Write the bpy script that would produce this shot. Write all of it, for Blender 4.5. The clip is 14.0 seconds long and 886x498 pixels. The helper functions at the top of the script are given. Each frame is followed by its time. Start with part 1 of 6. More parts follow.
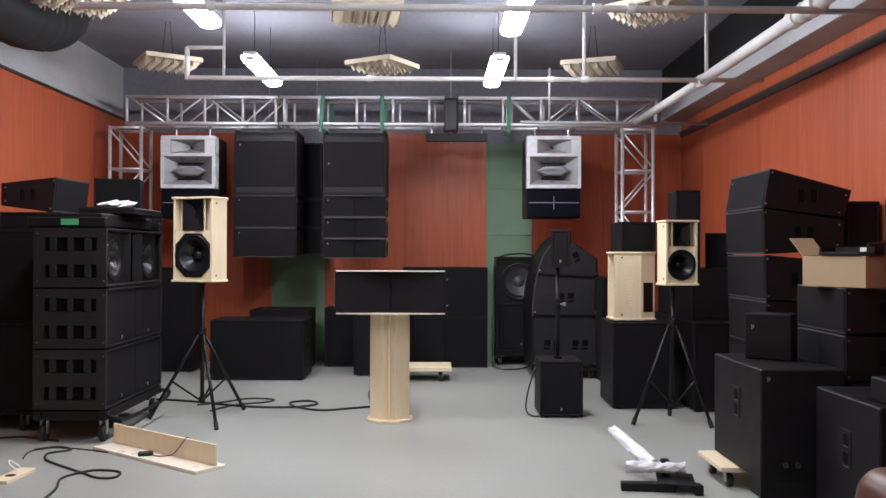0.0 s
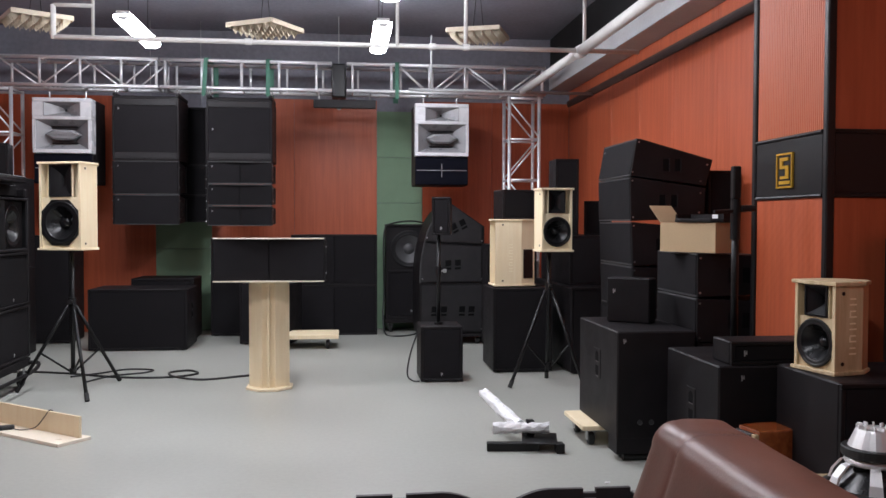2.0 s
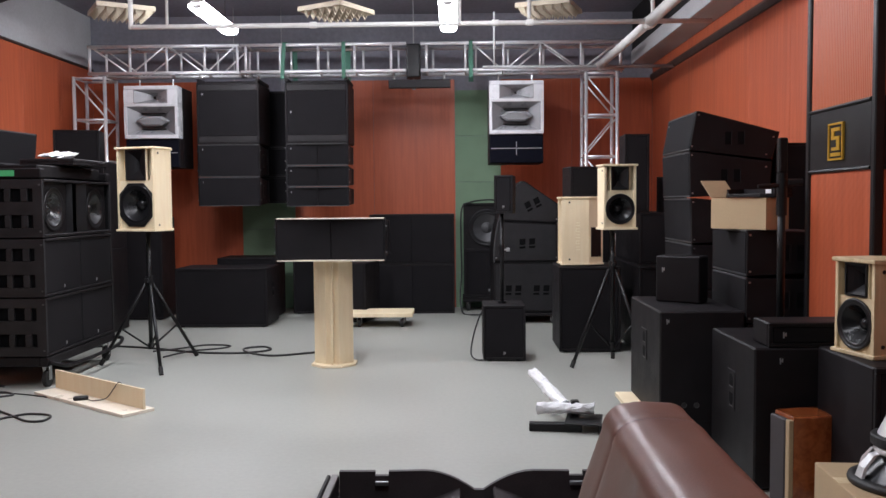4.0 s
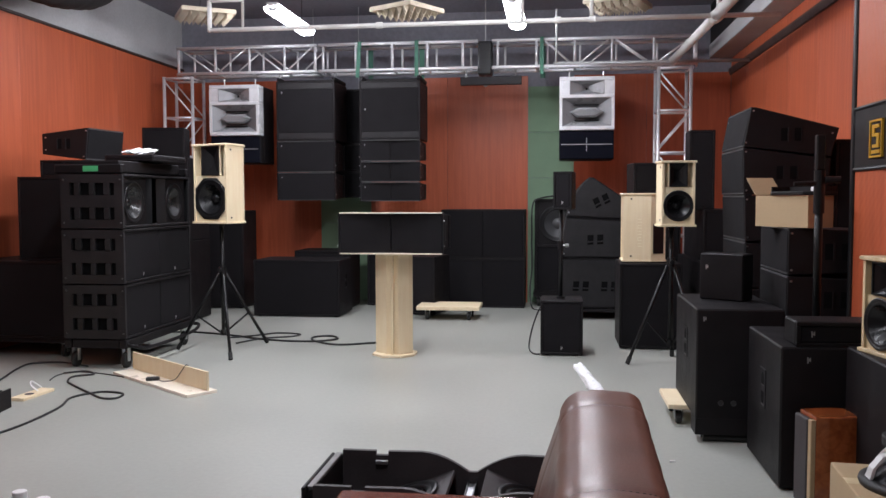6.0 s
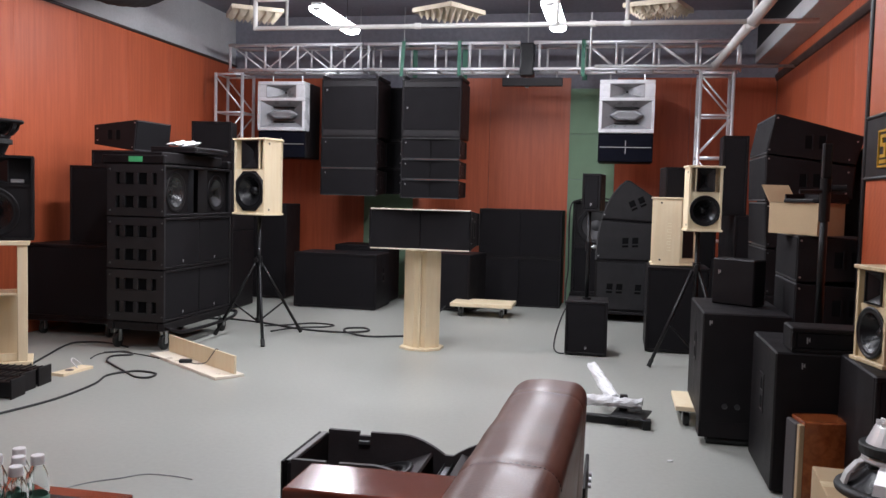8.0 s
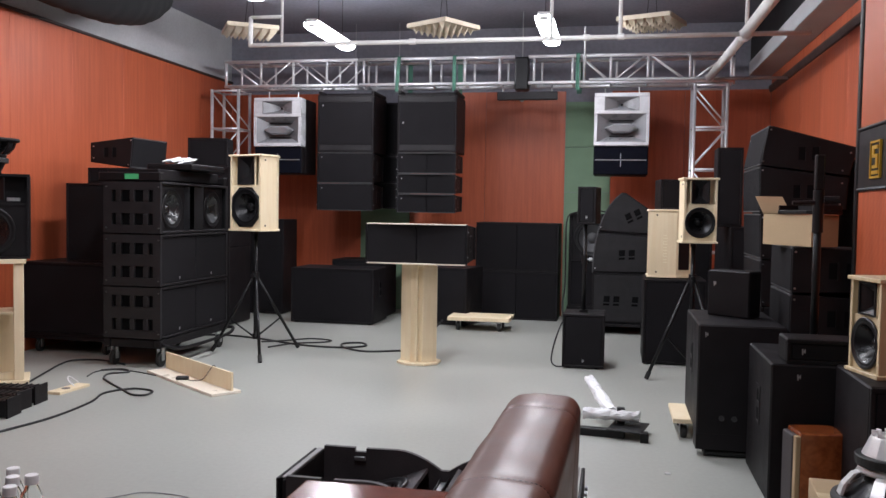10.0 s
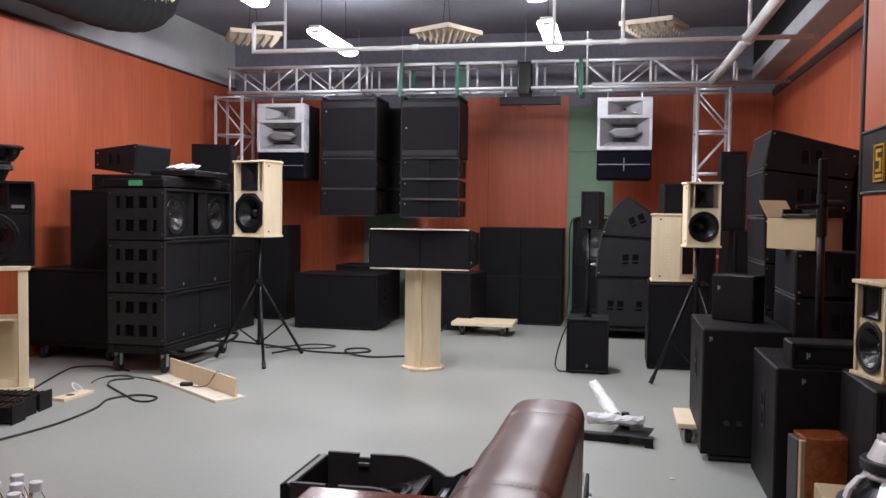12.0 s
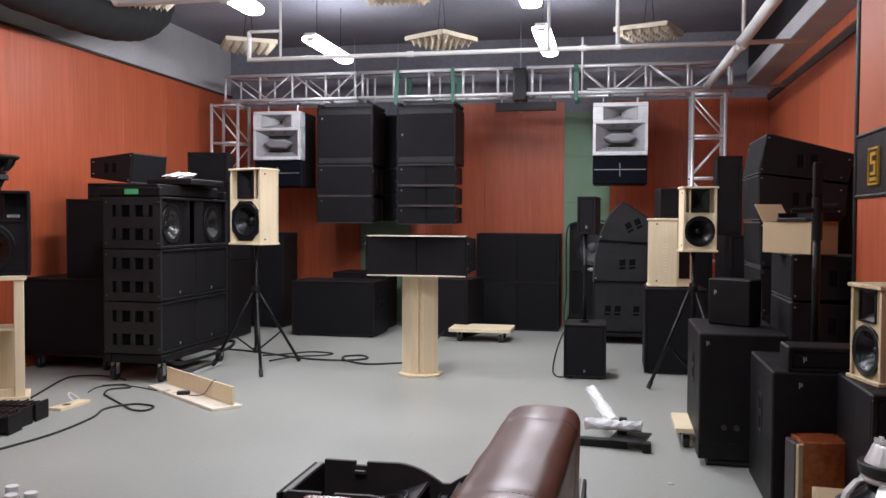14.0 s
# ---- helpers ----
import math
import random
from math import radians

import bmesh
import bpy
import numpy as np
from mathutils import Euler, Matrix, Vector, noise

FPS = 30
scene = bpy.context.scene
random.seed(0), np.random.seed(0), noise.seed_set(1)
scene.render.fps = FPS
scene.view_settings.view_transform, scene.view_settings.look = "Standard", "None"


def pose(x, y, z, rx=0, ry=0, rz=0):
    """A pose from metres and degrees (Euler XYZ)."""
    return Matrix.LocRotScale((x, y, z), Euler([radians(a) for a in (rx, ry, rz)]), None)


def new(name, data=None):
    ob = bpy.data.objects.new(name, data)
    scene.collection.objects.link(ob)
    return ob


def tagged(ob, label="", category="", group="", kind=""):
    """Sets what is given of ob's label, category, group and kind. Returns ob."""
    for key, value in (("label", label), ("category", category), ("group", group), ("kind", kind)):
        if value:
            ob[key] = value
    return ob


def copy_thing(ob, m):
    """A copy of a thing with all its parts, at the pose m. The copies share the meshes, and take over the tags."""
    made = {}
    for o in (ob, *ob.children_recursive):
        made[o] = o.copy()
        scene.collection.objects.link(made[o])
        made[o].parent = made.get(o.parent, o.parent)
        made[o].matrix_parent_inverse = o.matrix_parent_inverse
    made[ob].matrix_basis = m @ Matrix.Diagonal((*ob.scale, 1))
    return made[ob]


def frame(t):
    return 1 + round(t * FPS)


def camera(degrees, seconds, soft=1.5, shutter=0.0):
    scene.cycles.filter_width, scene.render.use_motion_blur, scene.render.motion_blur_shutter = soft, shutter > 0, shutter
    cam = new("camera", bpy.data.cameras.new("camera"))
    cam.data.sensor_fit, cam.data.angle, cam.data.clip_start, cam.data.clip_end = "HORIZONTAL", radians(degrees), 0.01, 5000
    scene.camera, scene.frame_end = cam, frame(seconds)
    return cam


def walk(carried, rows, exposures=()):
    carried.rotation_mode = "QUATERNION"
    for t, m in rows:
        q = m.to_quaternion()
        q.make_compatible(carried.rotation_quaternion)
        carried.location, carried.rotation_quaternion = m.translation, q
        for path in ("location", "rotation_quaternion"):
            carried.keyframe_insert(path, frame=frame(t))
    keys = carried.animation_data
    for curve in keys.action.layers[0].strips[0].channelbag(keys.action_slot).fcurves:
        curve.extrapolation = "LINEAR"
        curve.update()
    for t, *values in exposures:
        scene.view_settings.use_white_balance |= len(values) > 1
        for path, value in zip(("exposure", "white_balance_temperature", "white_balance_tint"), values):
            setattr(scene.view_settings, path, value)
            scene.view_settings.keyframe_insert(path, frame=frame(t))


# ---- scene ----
cam = camera(55.0, 14.0)
METRES, EYE, TILT, LEAN, TURN = 1.526, 1.405, 0.0, 0.0, -0.5
ROWS = [
    (0.0, 0.0, 0.0, 0.0, -0.0, 0.37, -0.17),
    (0.5, 0.0012, 0.0028, 0.0002, -0.82, -0.16, 0.41),
    (1.0, 0.0074, -0.0011, -0.0002, -3.92, -0.76, 1.06),
    (1.5, 0.0598, 0.0017, 0.0009, -6.72, -1.09, 0.43),
    (2.0, 0.1593, -0.0226, -0.0045, -6.11, -1.76, -0.15),
    (2.5, 0.217, -0.041, -0.0016, -3.86, -2.88, 0.84),
    (3.0, 0.2806, -0.0256, -0.0086, -2.18, -3.35, 1.32),
    (5.5, 0.6415, -0.0394, -0.0043, 6.99, -2.86, -0.3),
    (6.0, 0.6718, -0.1054, -0.007, 7.97, -3.43, 0.13),
    (6.5, 0.7213, -0.1413, -0.0066, 8.27, -3.83, -0.16),
    (7.0, 0.8024, -0.1604, -0.0092, 8.87, -3.71, -1.84),
    (7.5, 0.8595, -0.1762, -0.0107, 10.62, -3.63, -2.05),
    (8.0, 0.8619, -0.1776, -0.0099, 12.01, -3.55, -1.49),
    (8.5, 0.8617, -0.179, -0.0074, 12.39, -3.24, -1.25),
    (9.0, 0.8694, -0.1827, -0.0055, 12.19, -2.73, -1.18),
    (11.5, 0.8748, -0.1775, -0.0063, 11.76, -2.55, -0.88),
    (12.0, 0.8749, -0.1804, -0.0045, 12.1, -2.3, -0.71),
    (12.5, 0.8751, -0.1818, -0.0043, 12.24, -2.2, -0.61),
    (13.0, 0.8762, -0.1832, -0.0018, 12.21, -2.01, -0.59),
    (13.5, 0.8771, -0.1823, -0.0036, 12.09, -1.81, -0.42),
    (14.0, 0.8802, -0.1782, -0.0043, 11.92, -1.87, -0.28),
]
walk(cam, [(t, pose(0, 0, EYE, TILT, LEAN, TURN) @ pose(METRES * x, METRES * y, METRES * z, 90 + pitch, roll, yaw)) for t, x, y, z, yaw, pitch, roll in ROWS])


# world and light
world = bpy.data.worlds.new("world")
scene.world = world
world.use_nodes = True
world.node_tree.nodes["Background"].inputs[0].default_value = (0.5, 0.55, 0.62, 1)
world.node_tree.nodes["Background"].inputs[1].default_value = 0.02
TUBE_POWER = 93.0


# materials
def material(name, color, rough=0.6, metal=0.0, spread=0.12, scale=6.0, grain=120.0, bump=0.15, coat=0.0, stretch=(1, 1, 1), per_object=0.0, spec=0.5):
    m = bpy.data.materials.new(name)
    m.use_nodes = True
    nt = m.node_tree
    N, L = nt.nodes, nt.links
    b = N["Principled BSDF"]
    tc = N.new("ShaderNodeTexCoord")
    mp = N.new("ShaderNodeMapping")
    mp.inputs["Scale"].default_value = stretch
    L.new(tc.outputs["Object"], mp.inputs[0])
    big = N.new("ShaderNodeTexNoise")
    big.inputs["Scale"].default_value = scale
    big.inputs["Detail"].default_value = 5
    fine = N.new("ShaderNodeTexNoise")
    fine.inputs["Scale"].default_value = grain
    fine.inputs["Detail"].default_value = 3
    L.new(mp.outputs[0], big.inputs[0])
    L.new(mp.outputs[0], fine.inputs[0])
    mix = N.new("ShaderNodeMix")
    mix.data_type = "FLOAT"
    mix.inputs[0].default_value = 0.35
    L.new(big.outputs[0], mix.inputs[2])
    L.new(fine.outputs[0], mix.inputs[3])
    ramp = N.new("ShaderNodeValToRGB")
    ramp.color_ramp.elements[0].position, ramp.color_ramp.elements[1].position = 0.3, 0.7
    ramp.color_ramp.elements[0].color = (*[c * (1 - spread) for c in color], 1)
    ramp.color_ramp.elements[1].color = (*[min(1, c * (1 + spread)) for c in color], 1)
    L.new(mix.outputs[0], ramp.inputs[0])
    out = ramp.outputs[0]
    if per_object:
        info = N.new("ShaderNodeObjectInfo")
        rng = N.new("ShaderNodeMapRange")
        rng.inputs[3].default_value, rng.inputs[4].default_value = 1 - per_object, 1 + per_object
        L.new(info.outputs["Random"], rng.inputs[0])
        hsv = N.new("ShaderNodeHueSaturation")
        L.new(rng.outputs[0], hsv.inputs["Value"])
        L.new(out, hsv.inputs["Color"])
        out = hsv.outputs[0]
    L.new(out, b.inputs["Base Color"])
    rr = N.new("ShaderNodeMapRange")
    rr.inputs[3].default_value, rr.inputs[4].default_value = max(0.02, rough - 0.12), min(1, rough + 0.12)
    L.new(big.outputs[0], rr.inputs[0])
    L.new(rr.outputs[0], b.inputs["Roughness"])
    b.inputs["Metallic"].default_value = metal
    b.inputs["Specular IOR Level"].default_value = spec
    b.inputs["Coat Weight"].default_value = coat
    b.inputs["Coat Roughness"].default_value = 0.12
    if bump:
        bp = N.new("ShaderNodeBump")
        bp.inputs["Strength"].default_value = bump
        bp.inputs["Distance"].default_value = 0.004
        L.new(fine.outputs[0], bp.inputs["Height"])
        L.new(bp.outputs[0], b.inputs["Normal"])
    return m


def add_bands(m, axis, period, strength, depth=0.003, dark=0.0):
    """Ribs along one axis: relief, and a little darkening of the grooves."""
    nt = m.node_tree
    N, L = nt.nodes, nt.links
    b = N["Principled BSDF"]
    tc = N.new("ShaderNodeTexCoord")
    wv = N.new("ShaderNodeTexWave")
    wv.bands_direction = axis
    wv.inputs["Scale"].default_value = 0.314 / period
    wv.inputs["Distortion"].default_value = 0.0
    L.new(tc.outputs["Object"], wv.inputs[0])
    bp = N.new("ShaderNodeBump")
    bp.inputs["Strength"].default_value = strength
    bp.inputs["Distance"].default_value = depth
    L.new(wv.outputs["Fac"], bp.inputs["Height"])
    old = b.inputs["Normal"].links
    if old:
        L.new(old[0].from_socket, bp.inputs["Normal"])
    L.new(bp.outputs[0], b.inputs["Normal"])
    return m


def wood_grain(m, stretch, scale, c1, c2, amount=0.6):
    nt = m.node_tree
    N, L = nt.nodes, nt.links
    b = N["Principled BSDF"]
    src = b.inputs["Base Color"].links[0].from_socket
    tc = N.new("ShaderNodeTexCoord")
    mp = N.new("ShaderNodeMapping")
    mp.inputs["Scale"].default_value = stretch
    L.new(tc.outputs["Object"], mp.inputs[0])
    nz = N.new("ShaderNodeTexNoise")
    nz.inputs["Scale"].default_value = scale
    nz.inputs["Detail"].default_value = 6
    nz.inputs["Distortion"].default_value = 0.6
    L.new(mp.outputs[0], nz.inputs[0])
    rp = N.new("ShaderNodeValToRGB")
    rp.color_ramp.elements[0].position, rp.color_ramp.elements[1].position = 0.35, 0.65
    rp.color_ramp.elements[0].color, rp.color_ramp.elements[1].color = (*c1, 1), (*c2, 1)
    L.new(nz.outputs[0], rp.inputs[0])
    mx = N.new("ShaderNodeMix")
    mx.data_type = "RGBA"
    mx.inputs[0].default_value = amount
    L.new(src, mx.inputs[6])
    L.new(rp.outputs[0], mx.inputs[7])
    L.new(mx.outputs[2], b.inputs["Base Color"])
    return m


RED = (0.45, 0.092, 0.036)
M_PANEL = wood_grain(material("red veneer panel", RED, 0.42, scale=2.0, grain=60, bump=0.05, per_object=0.05, stretch=(1, 1, 0.15)),
                     (9, 9, 0.5), 3.0, (0.345, 0.072, 0.028), (0.48, 0.112, 0.047))
add_bands(M_PANEL, "DIAGONAL", 0.03, 0.12, 0.002)
M_RIB = add_bands(material("ribbed red veneer", (0.48, 0.12, 0.052), 0.32, scale=3, bump=0.03, stretch=(1, 1, 0.2)), "Y", 0.018, 0.9, 0.006)
M_GREEN = material("green fabric panel", (0.19, 0.29, 0.19), 0.9, scale=3, grain=300, bump=0.3)
M_PLASTER = material("grey plaster", (0.50, 0.51, 0.52), 0.85, spread=0.15, scale=1.5, grain=40, bump=0.2)
M_CEIL = material("dark painted ceiling", (0.235, 0.235, 0.275), 0.75, spread=0.25, scale=1.2, grain=20, bump=0.2)
M_FLOOR = material("grey vinyl floor", (0.337, 0.345, 0.312), 0.40, spread=0.10, scale=0.9, grain=35, bump=0.04)
M_DUCT = material("black painted duct", (0.005, 0.005, 0.006), 0.9, spread=0.5, scale=2.5, bump=0.15)
M_MOULD = material("dark brown moulding", (0.035, 0.02, 0.016), 0.5, bump=0.05)
M_TRIM = material("black trim", (0.009, 0.009, 0.010), 0.4, bump=0.05, spec=0.35)
M_BLACK = material("black textured paint", (0.0105, 0.0092, 0.0102), 0.5, spread=0.3, scale=7, grain=260, bump=0.3, per_object=0.15, spec=0.18)
M_GRILLE = material("black foam grille", (0.0100, 0.0092, 0.0105), 0.75, spread=0.25, scale=5, grain=420, bump=0.6, per_object=0.15, spec=0.12)
M_PLASTIC = material("black plastic", (0.008, 0.008, 0.009), 0.35, spread=0.2, bump=0.08, spec=0.35)
M_CONE = material("glossy dark cone", (0.010, 0.010, 0.011), 0.28, spread=0.2, bump=0.05, spec=0.35)
M_SCUFF = material("scuffed black paint", (0.0155, 0.0145, 0.0158), 0.55, spread=0.35, scale=9, grain=200, bump=0.3, spec=0.3)
M_INNER = material("dark brown painted board", (0.048, 0.041, 0.043), 0.55, spread=0.25, scale=10, grain=200, bump=0.15, spec=0.3)
# lamp glare on the upturned plank board is put into this pale colour
M_BRIGHT_CREAM = material("cream laminate", (0.86, 0.79, 0.66), 0.3, spread=0.05, scale=5, grain=60, bump=0.03)
M_DUSTY = material("dusty steel", (0.20, 0.195, 0.19), 0.5, spread=0.2, scale=20, bump=0.1)
M_EDGE = material("worn black edge", (0.05, 0.05, 0.052), 0.45, spread=0.5, scale=25, bump=0.1)
# pale grey for the glints on the handle lips
M_LIP_GLINT = material("worn bare edge", (0.16, 0.155, 0.15), 0.45, spread=0.4, scale=30, bump=0.1)
M_STAND = material("matt black steel tube", (0.006, 0.006, 0.0065), 0.42, bump=0.05, spec=0.3)
M_RUBBER = material("black rubber", (0.011, 0.011, 0.011), 0.6, bump=0.1)
M_PINE = wood_grain(material("pale birch plywood", (0.80, 0.67, 0.45), 0.5, spread=0.08, scale=3, grain=90, bump=0.06, per_object=0.04),
                    (14, 14, 1.2), 2.2, (0.76, 0.61, 0.39), (0.84, 0.73, 0.53), 0.4)
M_PLY_EDGE = material("plywood edge", (0.80, 0.72, 0.58), 0.6, stretch=(1, 1, 30), bump=0.1)
M_OAK = wood_grain(material("rough birch plywood", (0.56, 0.44, 0.26), 0.55, spread=0.1, scale=3, grain=90, bump=0.1),
                   (12, 12, 1.0), 2.5, (0.42, 0.31, 0.16), (0.66, 0.53, 0.34), 0.6)
M_ALU = material("brushed aluminium tube", (0.80, 0.81, 0.83), 0.36, metal=0.55, spread=0.1, scale=9, grain=200, bump=0.06)
M_STEEL = material("worn steel", (0.45, 0.46, 0.47), 0.35, metal=1.0, spread=0.2, bump=0.08)
M_PIPE = material("white painted pipe", (0.62, 0.62, 0.60), 0.45, spread=0.12, scale=5, bump=0.08)
M_GREYPIPE = material("galvanised pipe", (0.36, 0.37, 0.37), 0.5, spread=0.15, scale=5, bump=0.08)
M_HORN = material("silver grey moulded horn", (0.24, 0.243, 0.255), 0.30, spread=0.08, bump=0.05)
M_HORN2 = material("white moulded bezel", (0.60, 0.61, 0.63), 0.28, spread=0.06, bump=0.03)
M_LOUVRE = material("aged cream enamel", (0.52, 0.46, 0.35), 0.4, spread=0.12, bump=0.05)
M_HOUSING = material("white enamel", (0.8, 0.8, 0.8), 0.35, spread=0.04, bump=0.0)
M_LEATHER = material("brown leather", (0.130, 0.056, 0.041), 0.37, spread=0.2, scale=7, grain=160, bump=0.12, coat=0.0, spec=0.42)
M_MAHOG = wood_grain(material("polished mahogany", (0.17, 0.040, 0.022), 0.16, spread=0.15, scale=3, bump=0.0, coat=0.6),
                     (2, 14, 14), 3.0, (0.11, 0.022, 0.012), (0.25, 0.062, 0.032), 0.6)
M_CHERRY = wood_grain(material("lacquered burl veneer", (0.30, 0.072, 0.02), 0.16, spread=0.25, scale=14, grain=60, bump=0.0, coat=0.7),
                      (6, 6, 6), 5.0, (0.19, 0.038, 0.011), (0.40, 0.115, 0.034), 0.5)
M_CARD = material("brown cardboard", (0.41, 0.295, 0.17), 0.8, spread=0.08, scale=4, grain=80, bump=0.1)
M_WRAP = material("white plastic wrap", (0.82, 0.83, 0.84), 0.3, spread=0.05, scale=30, grain=60, bump=0.8)
M_TAPE = material("green tape", (0.07, 0.42, 0.17), 0.4, bump=0.05)
M_STRAP = material("green webbing sling", (0.06, 0.17, 0.12), 0.8, grain=300, bump=0.3)
M_GOLD = material("gold plate", (0.80, 0.48, 0.06), 0.3, metal=0.6, bump=0.0)
M_LOGO = material("silver badge", (0.40, 0.40, 0.40), 0.4, metal=0.5, bump=0.0)
M_CHROME = material("bright cast aluminium", (0.80, 0.80, 0.80), 0.36, metal=0.45, spread=0.06, bump=0.03)
M_CABLE = material("black cable", (0.014, 0.014, 0.015), 0.5, bump=0.1)
M_CAP = material("white bottle cap", (0.92, 0.92, 0.92), 0.4, bump=0.0)
M_DARKBLUE = material("dark blue grille cloth", (0.004, 0.0045, 0.009), 0.85, bump=0.3, grain=400, spec=0.08)
M_PAPER = material("white paper", (0.8, 0.8, 0.8), 0.8, bump=0.1)
M_TEXT = material("carved pale lettering", (0.90, 0.80, 0.58), 0.6, bump=0.0)
M_LABEL = material("green bottle label", (0.22, 0.45, 0.36), 0.4, bump=0.0)

M_GLASS = bpy.data.materials.new("clear plastic")
M_GLASS.use_nodes = True
_p = M_GLASS.node_tree.nodes["Principled BSDF"]
_p.inputs["Transmission Weight"].default_value = 1.0
_p.inputs["Roughness"].default_value = 0.04
_p.inputs["IOR"].default_value = 1.12
_p.inputs["Base Color"].default_value = (0.92, 0.95, 0.95, 1)

M_TUBE = bpy.data.materials.new("lit fluorescent tube")
M_TUBE.use_nodes = True
_p = M_TUBE.node_tree.nodes["Principled BSDF"]
_p.inputs["Base Color"].default_value = (0.9, 0.9, 0.9, 1)
_p.inputs["Emission Color"].default_value = (0.945, 0.955, 1.035, 1)
_p.inputs["Emission Strength"].default_value = TUBE_POWER
# far tubes: emission lowered to keep the back wall dark
M_TUBE_FAR = M_TUBE.copy()
M_TUBE_FAR.name = "new fluorescent tube"
M_TUBE_FAR.node_tree.nodes["Principled BSDF"].inputs["Emission Strength"].default_value = TUBE_POWER * 0.68
# near-black that puts the shade inside hand holes into the colour
M_HOLE_SHADE = material("dark recess", (0.004, 0.004, 0.0045), 0.9, bump=0.0, spec=0.1)
# near tubes, out of view: emission lowered to balance the foreground
M_TUBE_NEAR = M_TUBE.copy()
M_TUBE_NEAR.name = "worn fluorescent tube"
M_TUBE_NEAR.node_tree.nodes["Principled BSDF"].inputs["Emission Strength"].default_value = TUBE_POWER * 0.52


# mesh helpers
def part(name, bm, mat, parent=None, label="", smooth=False):
    me = bpy.data.meshes.new(name)
    bm.normal_update()
    bm.to_mesh(me)
    bm.free()
    me.materials.append(mat)
    if smooth:
        for p in me.polygons:
            p.use_smooth = True
    ob = new(name, me)
    if parent is not None:
        ob.parent = parent
    if label:
        ob["label"] = label
    return ob


def share(ob, m, parent):
    """Another piece on the same mesh."""
    o = new(ob.name.split(".")[0], ob.data)
    o.parent = parent
    o.matrix_local = m
    return o


def thing(name, m, label, category, group="", kind=""):
    ob = new(name)
    ob.empty_display_size = 0.1
    ob.matrix_world = m
    return tagged(ob, label, category, group, kind)


def bx(bm, x0, x1, y0, y1, z0, z1, bev=0.0, seg=1):
    vs = [bm.verts.new(p) for p in ((x0, y0, z0), (x1, y0, z0), (x1, y1, z0), (x0, y1, z0), (x0, y0, z1), (x1, y0, z1), (x1, y1, z1), (x0, y1, z1))]
    fs = [bm.faces.new([vs[i] for i in q]) for q in ((3, 2, 1, 0), (4, 5, 6, 7), (0, 1, 5, 4), (1, 2, 6, 5), (2, 3, 7, 6), (3, 0, 4, 7))]
    if bev:
        es = list({e for f in fs for e in f.edges})
        bmesh.ops.bevel(bm, geom=es, offset=bev, segments=seg, affect="EDGES", profile=0.5)
    return bm


def prism(bm, pts, axis, a0, a1, bev=0.0):
    """A polygon drawn in the two other axes (in order), drawn out along one axis."""
    def place(p, a):
        return {"x": (a, p[0], p[1]), "y": (p[0], a, p[1]), "z": (p[0], p[1], a)}[axis]
    lo = [bm.verts.new(place(p, a0)) for p in pts]
    hi = [bm.verts.new(place(p, a1)) for p in pts]
    n = len(pts)
    fs = [bm.faces.new(lo), bm.faces.new(hi[::-1])]
    for i in range(n):
        fs.append(bm.faces.new((lo[i], hi[i], hi[(i + 1) % n], lo[(i + 1) % n])))
    bmesh.ops.recalc_face_normals(bm, faces=fs)
    if bev:
        es = list({e for f in fs[:2] for e in f.edges})
        bmesh.ops.bevel(bm, geom=es, offset=bev, segments=1, affect="EDGES", profile=0.5)
    return bm


def rod(bm, p0, p1, r, seg=10, r1=None):
    p0, p1 = Vector(p0), Vector(p1)
    d = p1 - p0
    m = Matrix.Translation((p0 + p1) / 2) @ d.to_track_quat("Z", "Y").to_matrix().to_4x4()
    bmesh.ops.create_cone(bm, cap_ends=True, segments=seg, radius1=r, radius2=r if r1 is None else r1, depth=d.length, matrix=m)
    return bm


def lathe(bm, prof, m=Matrix(), seg=32):
    """Turn a profile of (radius, height) round the local z axis of m."""
    rings = []
    for r, z in prof:
        if r < 1e-5:
            rings.append([bm.verts.new(m @ Vector((0, 0, z)))])
        else:
            rings.append([bm.verts.new(m @ Vector((r * math.cos(2 * math.pi * i / seg), r * math.sin(2 * math.pi * i / seg), z))) for i in range(seg)])
    for a, b in zip(rings, rings[1:]):
        for i in range(seg):
            j = (i + 1) % seg
            if len(a) == 1 and len(b) == 1:
                continue
            if len(a) == 1:
                bm.faces.new((a[0], b[i], b[j]))
            elif len(b) == 1:
                bm.faces.new((a[i], b[0], a[j]))
            else:
                bm.faces.new((a[i], b[i], b[j], a[j]))
    return bm


def smooth_line(pts, n=6):
    P = [Vector(p) for p in pts]
    P = [P[0]] + P + [P[-1]]
    out = []
    for i in range(1, len(P) - 2):
        a, b, c, d = P[i - 1:i + 3]
        for k in range(n):
            t = k / n
            out.append(0.5 * ((2 * b) + (c - a) * t + (2 * a - 5 * b + 4 * c - d) * t * t + (3 * b - a - 3 * c + d) * t ** 3))
    out.append(P[-2])
    return out


